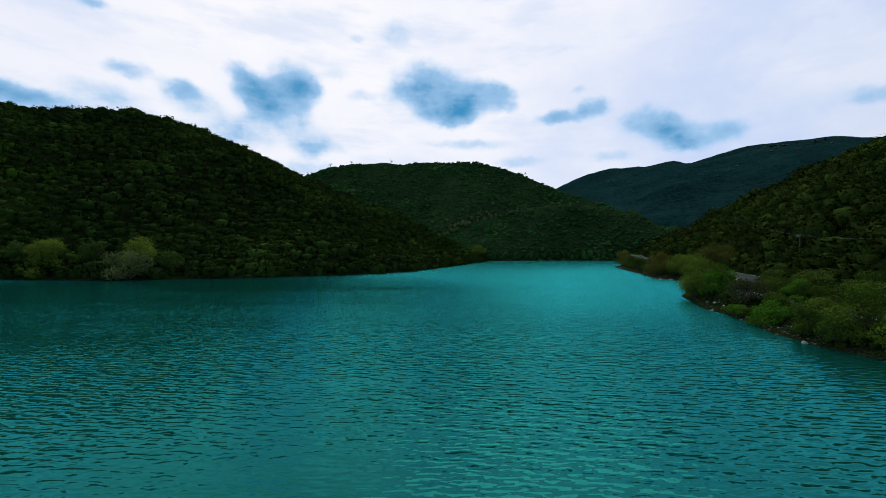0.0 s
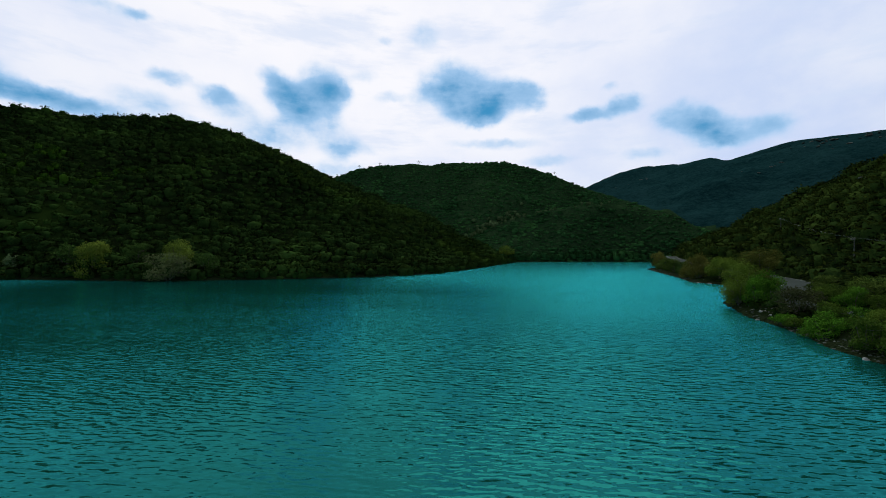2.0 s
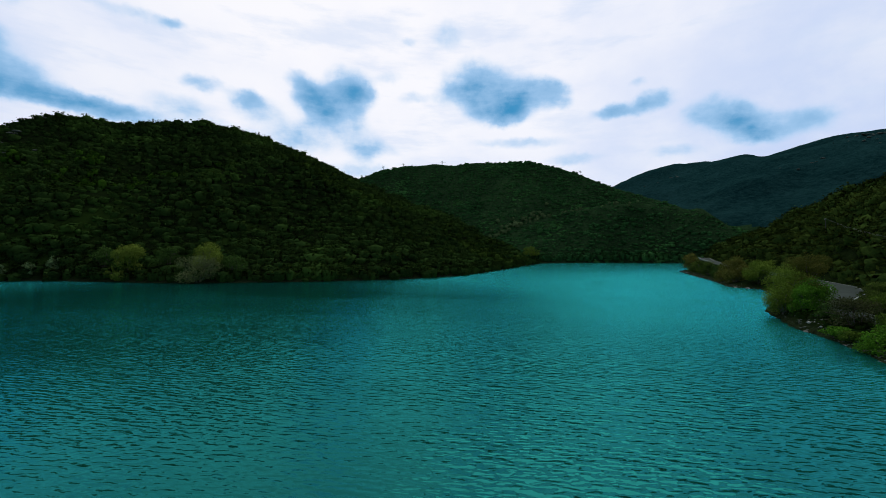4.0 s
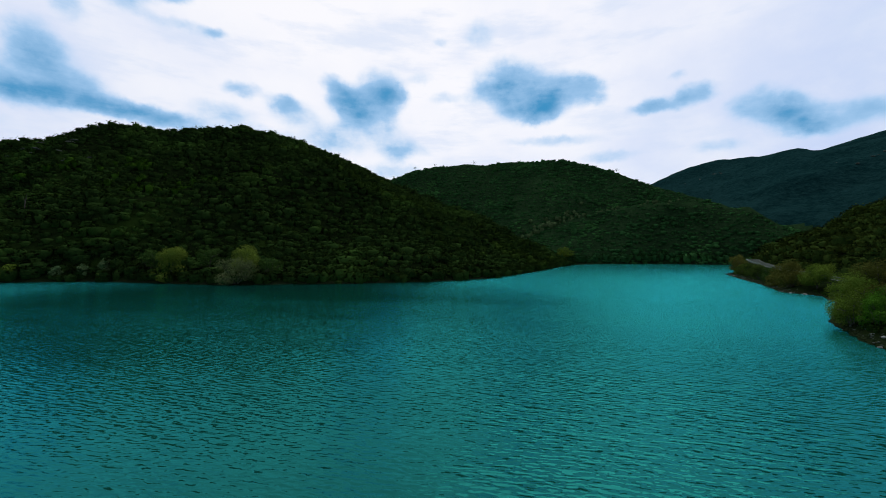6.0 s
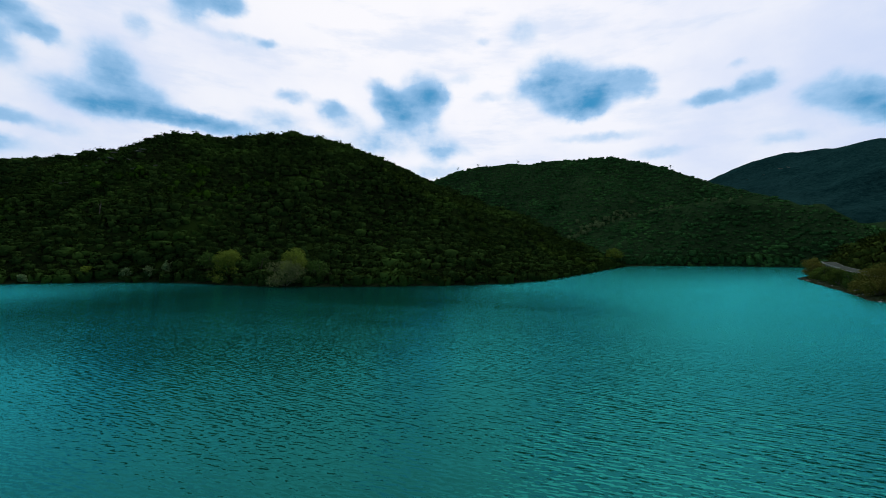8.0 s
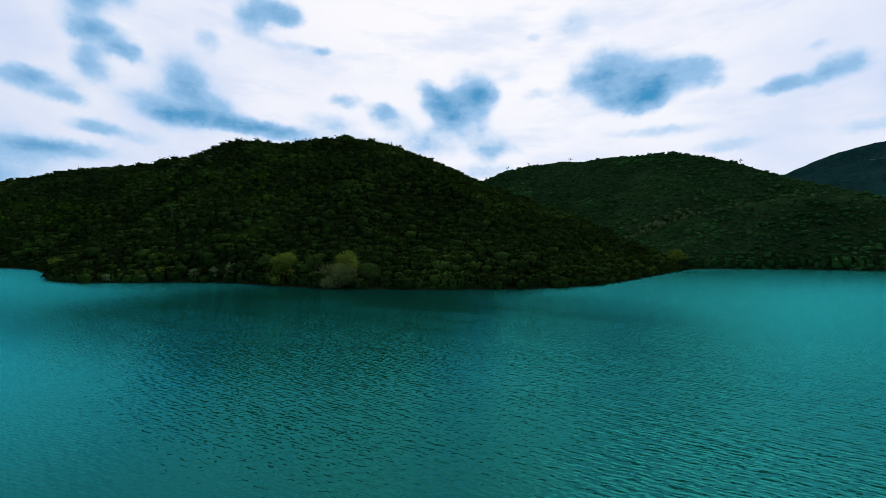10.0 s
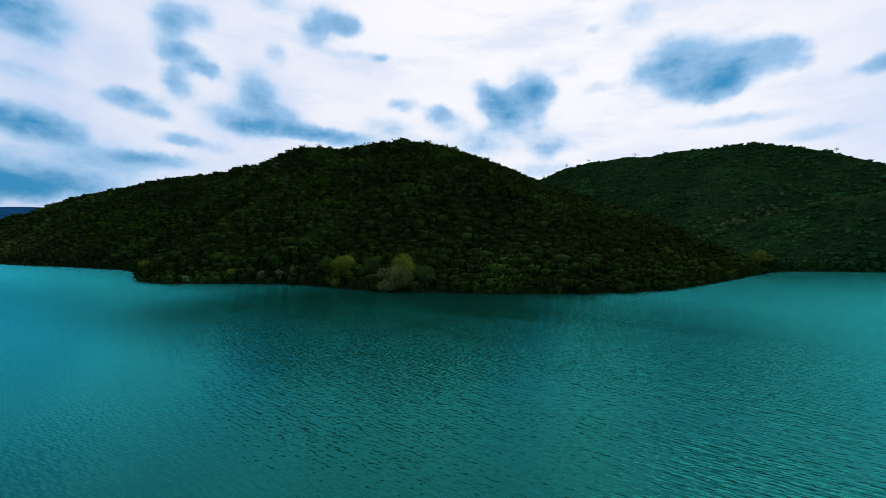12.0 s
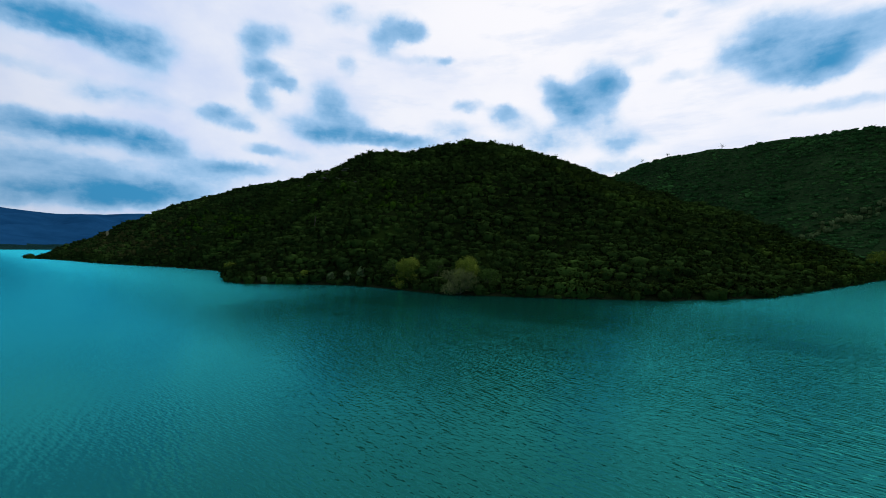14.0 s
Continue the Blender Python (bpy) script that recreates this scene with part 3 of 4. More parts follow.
# ---- shrubs that cover the slopes ----
def clump_template(rng, leaves, size, flatness=0.95, depth=1, core=0.76):
    """A loose mound of foliage of radius 1 with its foot at 0, leaf sprays round a core coloured darker as inner shade:
    vertices, triangles, soft normals and tones.
    """
    lobes = [(rng.uniform(-0.52, 0.52), rng.uniform(-0.52, 0.52), rng.uniform(0.3, 0.78), rng.uniform(0.32, 0.56)) for _ in range(7)]
    verts, faces, soft = [], [], []
    bm = bmesh.new()
    bmesh.ops.create_icosphere(bm, subdivisions=depth, radius=1)
    for vert in bm.verts:
        c = np.array(vert.co)
        reach = 0.35
        for lx, ly, lz, lr in lobes:
            m = np.array((lx, ly, lz - 0.4))
            b = c @ m
            disc = b * b - m @ m + lr * lr
            if disc > 0:
                reach = max(reach, b + math.sqrt(disc))
        k = reach * core * rng.uniform(0.85, 1.15)
        if c[2] < -0.3:      # the skirt reaches the ground
            flat = max(0.2, math.hypot(c[0], c[1]))
            verts.append((c[0] / flat * k * 0.95, c[1] / flat * k * 0.95, -0.25))
        else:
            verts.append((c[0] * k, c[1] * k, max(0.0, (c[2] * k + 0.4) * flatness)))
        soft.append(c)
    core_count = len(verts)
    faces += [[v.index for v in f.verts] for f in bm.faces if f.calc_center_median().z > -0.62]
    bm.free()
    for _ in range(leaves):
        cx, cy, cz, cr = lobes[rng.randint(len(lobes))]
        v = rng.normal(size=3)
        v[2] = abs(v[2]) * 1.0 - 0.45
        v /= np.linalg.norm(v)
        p = np.array([cx, cy, cz * flatness]) + v * cr * rng.uniform(0.72, 1.12) * (1, 1, flatness)
        n = v + rng.normal(size=3) * 0.6
        n /= np.linalg.norm(n)
        a = np.cross(n, rng.normal(size=3))
        a /= np.linalg.norm(a)
        b = np.cross(n, a)
        s = size * rng.uniform(0.6, 1.4)
        k = len(verts)
        verts += [p - a * s, p + b * s * 0.6, p + a * s + v * s * 0.3, p - b * s * 0.6]
        faces += [[k, k + 3, k + 2], [k, k + 2, k + 1]] if np.cross(b * 1.6, a) @ v > 0 else [[k, k + 1, k + 2], [k, k + 2, k + 3]]
        lean = v * 0.7 + n * 0.5 + np.array((cx, cy, 0.0)) * 0.4
        soft += [lean] * 4
    soft = np.array(soft)
    # core tone cut to a quarter: inner shade put into the colour
    shaded_tone = np.concatenate([np.full(core_count, 0.25), rng.uniform(0.7, 1.15, leaves).repeat(4)])
    return np.array(verts), np.array(faces), soft / np.linalg.norm(soft, axis=1)[:, None], shaded_tone


def scatter(name, points, radii, templates, mat, label, rng, category="shrubs", tall=1.0):
    """All shrubs of one slope, joined."""
    chunks, tones, polys, softs, base = [], [], [], [], 0
    for k, (tv, tf, tn, shaded_tone) in enumerate(templates):
        sel = np.arange(len(points)) % len(templates) == k
        p, s = points[sel], radii[sel]
        n = len(p)
        if not n:
            continue
        a = rng.uniform(0, 2 * math.pi, n)
        ca, sa = np.cos(a)[:, None], np.sin(a)[:, None]
        hs = (s * rng.uniform(0.75, 1.25, n))[:, None] * tall
        x, y, z = tv[None, :, 0], tv[None, :, 1], tv[None, :, 2]
        w = np.stack([(x * ca - y * sa) * s[:, None] + p[:, 0, None], (x * sa + y * ca) * s[:, None] + p[:, 1, None], z * hs + p[:, 2, None] - 0.15], axis=-1)
        chunks.append(w.reshape(-1, 3))
        x, y, z = tn[None, :, 0], tn[None, :, 1], tn[None, :, 2]
        softs.append(np.stack([x * ca - y * sa, x * sa + y * ca, z + np.zeros_like(ca)], axis=-1).reshape(-1, 3))
        polys.append((tf[None] + (base + np.arange(n) * len(tv))[:, None, None]).reshape(-1, 3))
        base += n * len(tv)
        drift = np.clip(0.36 + 0.6 * waves(p[:, 0] * 0.6, p[:, 1], 17.0, 71, 4) + 0.7 * waves(p[:, 0] * 0.5, p[:, 1], 58.0, 72, 2), 0, 1)
        tones.append(((0.4 * rng.beta(1.6, 2.6, n) + 0.62 * drift)[:, None] * shaded_tone).ravel())
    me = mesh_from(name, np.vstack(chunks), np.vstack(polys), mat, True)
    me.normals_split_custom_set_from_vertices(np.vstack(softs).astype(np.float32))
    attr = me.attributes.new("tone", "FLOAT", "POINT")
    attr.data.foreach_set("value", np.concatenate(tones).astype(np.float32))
    return tagged(new(name, me), label, category, kind="stuff")


def slope_points(rng, box, spacing, keep, low=0.5, facing=-0.25):
    """A jittered lattice over a box of the plan, kept where keep(x, y, z) holds and the slope faces the camera, taken
    as standing at the origin.
    """
    x0, y0, x1, y1 = box
    gx, gy = np.meshgrid(np.arange(x0, x1, spacing), np.arange(y0, y1, spacing * 0.87))
    gx[1::2] += spacing / 2
    x = gx.ravel() + rng.uniform(-0.45, 0.45, gx.size) * spacing
    y = gy.ravel() + rng.uniform(-0.45, 0.45, gx.size) * spacing
    z = height(x, y)
    r = np.hypot(x, y)
    ahead = height(x * (1 + 4 / r), y * (1 + 4 / r))
    ok = (z > low) & ((ahead - z) / 4 > facing) & (road_at(x, y)[0] > 3.8) & keep(x, y, z)
    return np.column_stack([x[ok], y[ok], z[ok]])


TRACK = [(-462, 82), (-442, 79.5), (-424, 79), (-404, 75.5)]


def grow(name, seed, box, spacing, radius, leaves, leaf, mat, label, hill, low=0.5, facing=-0.25, tall=0.85, core=0.76, depth=1, sink=0.0):
    rng = np.random.RandomState(seed)
    pts = slope_points(rng, box, spacing, lambda x, y, z: inside(x, y, hill["foot"]), low, facing)
    pts = pts[line_distance(pts[:, 0], pts[:, 1], TRACK) > 4.0]
    gaps = waves(pts[:, 0], pts[:, 1], 26, seed, 3)
    radii = radius * np.clip(np.exp(rng.normal(size=len(pts)) * 0.34), 0.45, 1.8) * (1 + 0.5 * gaps)
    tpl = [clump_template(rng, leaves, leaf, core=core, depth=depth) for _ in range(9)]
    pts[:, 2] -= sink
    return scatter(name, pts, radii, tpl, mat, label, rng, tall=tall)


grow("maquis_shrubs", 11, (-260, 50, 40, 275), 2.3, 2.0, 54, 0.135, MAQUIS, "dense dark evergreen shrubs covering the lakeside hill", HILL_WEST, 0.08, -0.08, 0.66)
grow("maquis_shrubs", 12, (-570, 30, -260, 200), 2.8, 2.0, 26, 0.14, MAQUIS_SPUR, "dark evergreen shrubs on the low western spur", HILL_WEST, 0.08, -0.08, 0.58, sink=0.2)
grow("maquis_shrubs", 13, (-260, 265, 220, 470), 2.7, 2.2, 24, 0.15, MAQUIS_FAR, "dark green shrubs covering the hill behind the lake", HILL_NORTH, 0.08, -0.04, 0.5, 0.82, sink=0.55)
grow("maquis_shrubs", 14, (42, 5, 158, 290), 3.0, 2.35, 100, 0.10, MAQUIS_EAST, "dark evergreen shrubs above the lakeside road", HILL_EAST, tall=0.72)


def shore_fringe(name, seed, line, spacing, radius, offset, mat, label):
    """Bigger bushes in a row that hang over the waterline."""
    rng = np.random.RandomState(seed)
    p = densify(line, spacing)
    t = np.gradient(p, axis=0)
    t /= np.linalg.norm(t, axis=1)[:, None]
    p = p + np.column_stack([-t[:, 1], t[:, 0]]) * offset + rng.normal(size=p.shape) * 0.6
    z = np.maximum(height(p[:, 0], p[:, 1]), 0.05)
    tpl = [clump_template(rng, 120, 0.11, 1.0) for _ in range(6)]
    scatter(name, np.column_stack([p, z]), radius * rng.uniform(0.6, 1.4, len(p)), tpl, mat, label, rng)


shore_fringe("shore_bushes", 21, SHORE_WEST[8:], 1.7, 1.9, 1.6, MAQUIS, "dark bushes hanging over the western waterline")
shore_fringe("shore_bushes", 22, SHORE_WEST[:9], 4.0, 2.6, 2.0, MAQUIS, "dark bushes along the waterline of the spur")
shore_fringe("shore_bushes", 23, [(20, 262)] + SHORE_EAST[:5], 3.0, 3.2, 2.2, MAQUIS_FAR, "dark bushes along the far end of the lake")


def patch_of(name, seed, spots, radius, mat, label, leaves=30, lift=0.9):
    """Loose groups of shrubs: x, y, spread, count."""
    rng = np.random.RandomState(seed)
    p = np.vstack([np.array((x, y)) + rng.normal(size=(n, 2)) * (spread, spread * 0.5) for x, y, spread, n in spots])
    z = height(p[:, 0], p[:, 1])
    p, z = p[z > 0.3], z[z > 0.3]
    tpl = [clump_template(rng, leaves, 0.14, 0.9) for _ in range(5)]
    scatter(name, np.column_stack([p, z + lift]), radius * rng.uniform(0.6, 1.3, len(p)), tpl, mat, label, rng)


LIME = leaf_material("lime_green_leaves", (0.018, 0.056, 0.006), (0.090, 0.210, 0.018), (0.075, 0.17, 0.016), 0.3)
OLIVE_SCRUB = leaf_material("olive_scrub_leaves", (0.016, 0.038, 0.007), (0.088, 0.155, 0.024), (0.075, 0.145, 0.022), 0.4)
SCRUB = leaf_material("dry_scrub_leaves", (0.035, 0.046, 0.014), (0.11, 0.13, 0.045), (0.07, 0.09, 0.03), 0.3)
GROVE = leaf_material("grey_green_grove_leaves", (0.060, 0.105, 0.040), (0.18, 0.27, 0.11), (0.13, 0.22, 0.08), 0.3)
patch_of("lime_shrubs", 24, [(-300, 96, 14, 45), (-250, 104, 12, 40), (-225, 98, 9, 20), (-126, 108, 9, 26), (-118, 118, 8, 18), (-140, 128, 9, 16), (-160, 112, 7, 12), (-95, 150, 10, 14)],
         1.8, LIME, "patches of fresh lime-green shrubs on the slope", 60, 1.1)
patch_of("olive_shrubs", 27, [(-60, 192, 24, 110), (-30, 202, 20, 110), (-10, 190, 14, 80), (-45, 152, 22, 60), (-5, 225, 10, 45), (-80, 205, 14, 50)], 2.0, OLIVE_SCRUB, "olive-green shrubs on the eastern flank", 50, 1.1)
patch_of("dry_scrub", 25, [(-345, 76, 22, 60), (-380, 76, 22, 50), (-420, 72, 18, 40), (-455, 70, 14, 20), (-300, 80, 12, 20)], 1.7, SCRUB, "pale dry scrub on the low spur", 40, 1.0)
patch_of("olive_grove", 26, [(0, 310, 6, 16), (14, 322, 7, 22), (30, 332, 8, 22), (52, 338, 9, 20), (78, 343, 9, 16), (100, 348, 9, 10)], 2.0, GROVE, "grey-green grove on the terraces above the valley", 50, 1.5)


# ---- road ----
def part(name, bm, mat, parent, label=""):
    me = bpy.data.meshes.new(name)
    bm.to_mesh(me)
    bm.free()
    me.materials.append(mat)
    ob = new(name, me)
    ob.parent = parent
    if label:
        tagged(ob, label)
    return ob


def thing(name, at, label, category, group="", turn=0.0):
    ob = tagged(new(name), label, category, group)
    ob.empty_display_size = 0.2
    ob.matrix_basis = pose(*at, 0, 0, turn)
    return ob


def smooth_line(line, step=1.5):
    """A rounded line through the given corners (Catmull-Rom)."""
    p = [np.array(q, float) for q in line]
    p = [2 * p[0] - p[1]] + p + [2 * p[-1] - p[-2]]
    out = []
    for a, b, c, d in zip(p[:-3], p[1:-2], p[2:-1], p[3:]):
        n = max(2, int(np.linalg.norm(c - b) / step))
        for k in range(n):
            u = k / n
            out.append(0.5 * (2 * b + (c - a) * u + (2 * a - 5 * b + 4 * c - d) * u * u + (3 * b - a - 3 * c + d) * u ** 3))
    return np.array(out + [p[-2]])


def strip(bm, line, left, right, top, bottom):
    """A slab that follows the line from offset left to offset right."""
    t = np.gradient(line[:, :2], axis=0)
    t /= np.linalg.norm(t, axis=1)[:, None]
    nrm = np.column_stack([-t[:, 1], t[:, 0]])
    rows = []
    for p, n in zip(line, nrm):
        a, b = p[:2] + n * left, p[:2] + n * right
        rows.append([bm.verts.new((*a, p[2] + top)), bm.verts.new((*b, p[2] + top)), bm.verts.new((*b, p[2] + bottom)), bm.verts.new((*a, p[2] + bottom))])
    for r, q in zip(rows[:-1], rows[1:]):
        for k in range(4):
            bm.faces.new((r[k], r[(k + 1) % 4], q[(k + 1) % 4], q[k]))
    bm.faces.new(rows[0])
    bm.faces.new(rows[-1][::-1])
    bmesh.ops.recalc_face_normals(bm, faces=bm.faces)


ROAD = smooth_line(ROAD_LINE)


def build_road():
    bm = bmesh.new()
    strip(bm, ROAD, 2.15, -2.15, 0.0, -0.5)
    me = bpy.data.meshes.new("road")
    bm.to_mesh(me)
    bm.free()
    me.materials.append(ASPHALT)
    road = tagged(new("road", me), "narrow grey asphalt road along the shore", "road", kind="structure")
    for side, label in ((1.98, "worn white edge line"), (-1.98, "worn white edge line")):
        bm = bmesh.new()
        strip(bm, ROAD, side + 0.07, side - 0.07, 0.006, -0.01)
        part("edge_line", bm, PAINT, road, label)


build_road()


def tube(bm, pts, radii, sides=6):
    """A tapered tube through points."""
    rings = []
    for k, p in enumerate(pts):
        d = Vector(pts[min(k + 1, len(pts) - 1)]) - Vector(pts[max(k - 1, 0)])
        d.normalize()
        a = d.cross(Vector((0.3, 1, 0.2))).normalized()
        b = d.cross(a)
        rings.append([bm.verts.new(Vector(p) + (a * math.cos(2 * math.pi * j / sides) + b * math.sin(2 * math.pi * j / sides)) * radii[k]) for j in range(sides)])
    for r, q in zip(rings[:-1], rings[1:]):
        for j in range(sides):
            bm.faces.new((r[j], r[(j + 1) % sides], q[(j + 1) % sides], q[j]))
    bm.faces.new(rings[0][::-1])
    bm.faces.new(rings[-1])


def box(bm, x0, y0, z0, x1, y1, z1):
    bmesh.ops.create_cube(bm, size=1, matrix=Matrix.Translation(((x0 + x1) / 2, (y0 + y1) / 2, (z0 + z1) / 2)) @ Matrix.Diagonal((x1 - x0, y1 - y0, z1 - z0, 1)))


def ground_z(x, y):
    return float(height(np.array([float(x)]), np.array([float(y)]))[0])


# ---- guard rail at the bend ----
def build_guard_rail():
    sel = ROAD[(ROAD[:, 1] > 158) & (ROAD[:, 1] < 205)]
    t = np.gradient(sel[:, :2], axis=0)
    t /= np.linalg.norm(t, axis=1)[:, None]
    line = sel.copy()
    line[:, :2] += np.column_stack([-t[:, 1], t[:, 0]]) * 2.95
    base = Vector(line[0])
    rail = thing("guard_rail", base, "galvanised steel guard rail along the road bend", "guard rail")
    bm = bmesh.new()
    strip(bm, line - np.array(base), 0.04, -0.04, 0.78, 0.46)
    part("rail", bm, METAL, rail)
    for p in line[::3]:
        bm = bmesh.new()
        q = Vector(p) - base
        box(bm, q.x + 0.05, q.y - 0.06, q.z - 0.5, q.x + 0.15, q.y + 0.06, q.z + 0.74)
        part("post", bm, METAL, rail)


build_guard_rail()


# ---- trees and bushes ----
def leaf_cloud(rng, lobes, count, size, droop=0.2):
    """Small leaf sprays through lobes (centre, radii), denser outside: vertices, triangles and tones."""
    centres, radii = np.array([l[0] for l in lobes], float), np.array([l[1] for l in lobes], float)
    weights = radii[:, 0] * radii[:, 1]
    pick = rng.choice(len(lobes), count, p=weights / weights.sum())
    unit = lambda v: v / np.linalg.norm(v, axis=1)[:, None]
    v = unit(rng.normal(size=(count, 3)))
    p = centres[pick] + v * radii[pick] * rng.uniform(0.35, 1.1, (count, 1)) ** 0.6
    n = unit(v + rng.normal(size=(count, 3)) * 0.7)
    a = unit(np.cross(n, rng.normal(size=(count, 3))))
    a[:, 2] -= droop
    b = np.cross(n, a)
    s = size * rng.uniform(0.5, 1.4, (count, 1))
    verts = np.stack([p - a * s, p + b * s * 0.45, p + a * s, p - b * s * 0.45], axis=1).reshape(-1, 3)
    k = np.arange(count)[:, None] * 4
    faces = np.hstack([k + np.array([[0, 1, 2]]), k + np.array([[0, 2, 3]])]).reshape(-1, 3)
    # tone differs by lobe and by leaf, and rises towards each lobe's top
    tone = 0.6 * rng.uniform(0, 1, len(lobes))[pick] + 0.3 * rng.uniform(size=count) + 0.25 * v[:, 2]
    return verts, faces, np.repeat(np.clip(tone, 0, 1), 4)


def crown_mesh(name, rng, lobes, count, size, mat, droop=0.2):
    v, f, tone = leaf_cloud(rng, lobes, count, size, droop)
    me = mesh_from(name, v, f, mat)
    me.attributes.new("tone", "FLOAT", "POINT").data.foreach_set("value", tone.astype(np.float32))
    return me


def grow_tree(name, seed, at, tall, wide, mat, label, category="tree", stems=1, leaves=2200, leaf=0.17, low=0.25, extra=None, twigs=0):
    """A tree or bush: tapered stems that fork into limbs, and a crown of leaf sprays round the limb ends."""
    rng = np.random.RandomState(seed)
    x, y = at
    root = thing(name, (x, y, ground_z(x, y) - 0.08), label, category)
    bm = bmesh.new() if stems == 1 else None
    lobes = []
    limbs = 8 if stems == 1 else 11
    thick = 0.022 * tall + 0.03
    if stems == 1:
        trunk = [(0, 0, -0.2), (rng.uniform(-0.1, 0.1), rng.uniform(-0.1, 0.1), tall * 0.2), (rng.uniform(-0.3, 0.3), rng.uniform(-0.3, 0.3), tall * 0.5), (rng.uniform(-0.4, 0.4), rng.uniform(-0.4, 0.4), tall * 0.85)]
        tube(bm, trunk, [thick * 1.3, thick, thick * 0.6, thick * 0.15], 8)
    for k in range(limbs):
        a = 2 * math.pi * (k + rng.uniform(-0.3, 0.3)) / limbs * (1 if stems == 1 else 1.7)
        lift = rng.uniform(low, 0.95)
        reach = wide / 2 * rng.uniform(0.4, 0.8) * math.sqrt(max(0.15, 1 - (abs(lift - 0.45) / 0.75) ** 2))
        end = np.array((math.cos(a) * reach, math.sin(a) * reach, tall * lift * 0.86))
        start = np.array((0, 0, tall * rng.uniform(0.15, 0.4))) if stems == 1 else np.array((math.cos(a) * 0.25, math.sin(a) * 0.25, -0.15))
        mid = (start + end) / 2 + np.array((0, 0, tall * 0.05)) + rng.normal(size=3) * 0.12
        if stems > 1:
            bm = bmesh.new()
        tube(bm, [start, mid, end], [thick * 0.55, thick * 0.35, thick * 0.1], 5)
        for _ in range(2 + twigs):
            tip = end + rng.normal(size=3) * (wide * 0.16, wide * 0.16, tall * 0.09)
            tube(bm, [(mid + end) / 2, tip], [thick * 0.2, thick * 0.05], 4)
        if stems > 1:
            part("stem", bm, BARK, root)
        size = wide * rng.uniform(0.17, 0.27)
        lobes.append((end, (size, size, min(size * 0.85, tall * 0.22))))
    lobes.append((np.array((0, 0, tall * 0.72)), (wide * 0.28, wide * 0.28, tall * 0.26)))
    if stems > 1:
        lobes.append((np.array((0, 0, tall * 0.35)), (wide * 0.36, wide * 0.36, tall * 0.33)))
    if stems == 1:
        part("trunk", bm, BARK, root)
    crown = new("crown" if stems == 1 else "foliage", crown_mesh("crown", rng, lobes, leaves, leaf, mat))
    crown.parent = root
    return root


# west shore
grow_tree("tree", 31, (-81.0, 79.4), 7.4, 6.8, WILLOW, "round yellow-green tree at the foot of the hill", leaves=7000, leaf=0.18, low=0.02, stems=3)
# the pale tree is built as two plants: this olive top, then the pale front
grow_tree("tree", 33, (-63.6, 82.6), 7.4, 6.8, WILLOW, "yellowish top of the pale tree, built as a second plant", leaves=3600, leaf=0.18, low=0.3, stems=3)
grow_tree("tree", 32, (-63.3, 79.6), 6.0, 8.0, PALE, "pale grey blossoming tree leaning over the water", leaves=5600, leaf=0.15, low=0.02, stems=3, twigs=5)
for k, (x, y, h, w, m, lab) in enumerate([
        (-106.8, 74.2, 2.9, 2.6, GROVE, "small pale bush on the bank"), (-102.6, 76.7, 3.2, 2.6, GROVE, "small pale bush on the bank"), (-98.4, 78.6, 4.2, 2.8, GROVE, "slim pale bush on the bank"),
        (-114.5, 70.0, 3.4, 4.0, OLIVE, "yellow-green bush standing alone on the bank"), (-123, 62, 1.9, 2.0, GROVE, "low pale bush on the bank"),
        (-151, 63.5, 4.0, 4.4, OLIVE, "olive-green bush at the corner of the bank"), (-158, 66.5, 4.4, 5.0, MAQUIS, "dark bush at the corner of the bank"),
        (-73.0, 82.2, 5.5, 5.0, MAQUIS, "dark bush between two paler trees"), (-88.5, 81.5, 5.0, 4.5, MAQUIS, "dark bush beside the yellow-green tree"),
        (-58.5, 84.5, 5.0, 5.5, MAQUIS, "dark bush over the waterline"), (21, 268, 10.0, 11.0, OLIVE, "yellowish tree in the valley mouth")]):
    grow_tree("bush" if h < 6.2 else "tree", 40 + k, (x, y), h, w, m, lab, "bush" if h < 6.2 else "tree", stems=3, leaves=900 + int(140 * h), leaf=0.2 if h < 8 else 0.35)

# east shore, from the far point to the near bank
EAST_BANK = [
    (75.0, 168, 6.6, 6.0, RUSSET, 3, "tall brownish tree on the far point"), (71.0, 157, 3.6, 5.0, MAQUIS_EAST, 3, "dark-green bush on the stony point"),
    (69.0, 147, 4.2, 5.4, MAQUIS_EAST, 3, "round dark-green bush above the rocks"), (65.2, 134, 4.3, 5.5, MAQUIS_EAST, 3, "round olive-green bush above the rocks"),
    (61.6, 121, 3.8, 5.0, MAQUIS, 3, "dark round bush above the rocks"), (58.6, 111, 5.2, 5.6, RUSSET, 3, "brownish bush at the water's edge"),
    (56.4, 103, 6.4, 5.8, RUSSET, 3, "brownish spring tree at the water's edge"), (57.0, 95.5, 5.2, 6.6, OLIVE, 1, "yellow-green spreading tree at the water's edge"),
    (60.0, 88, 2.2, 4.0, RUSSET, 3, "russet bush on the bank"), (56.0, 83, 1.6, 3.0, MAQUIS_EAST, 3, "low dark bush on the bank")]
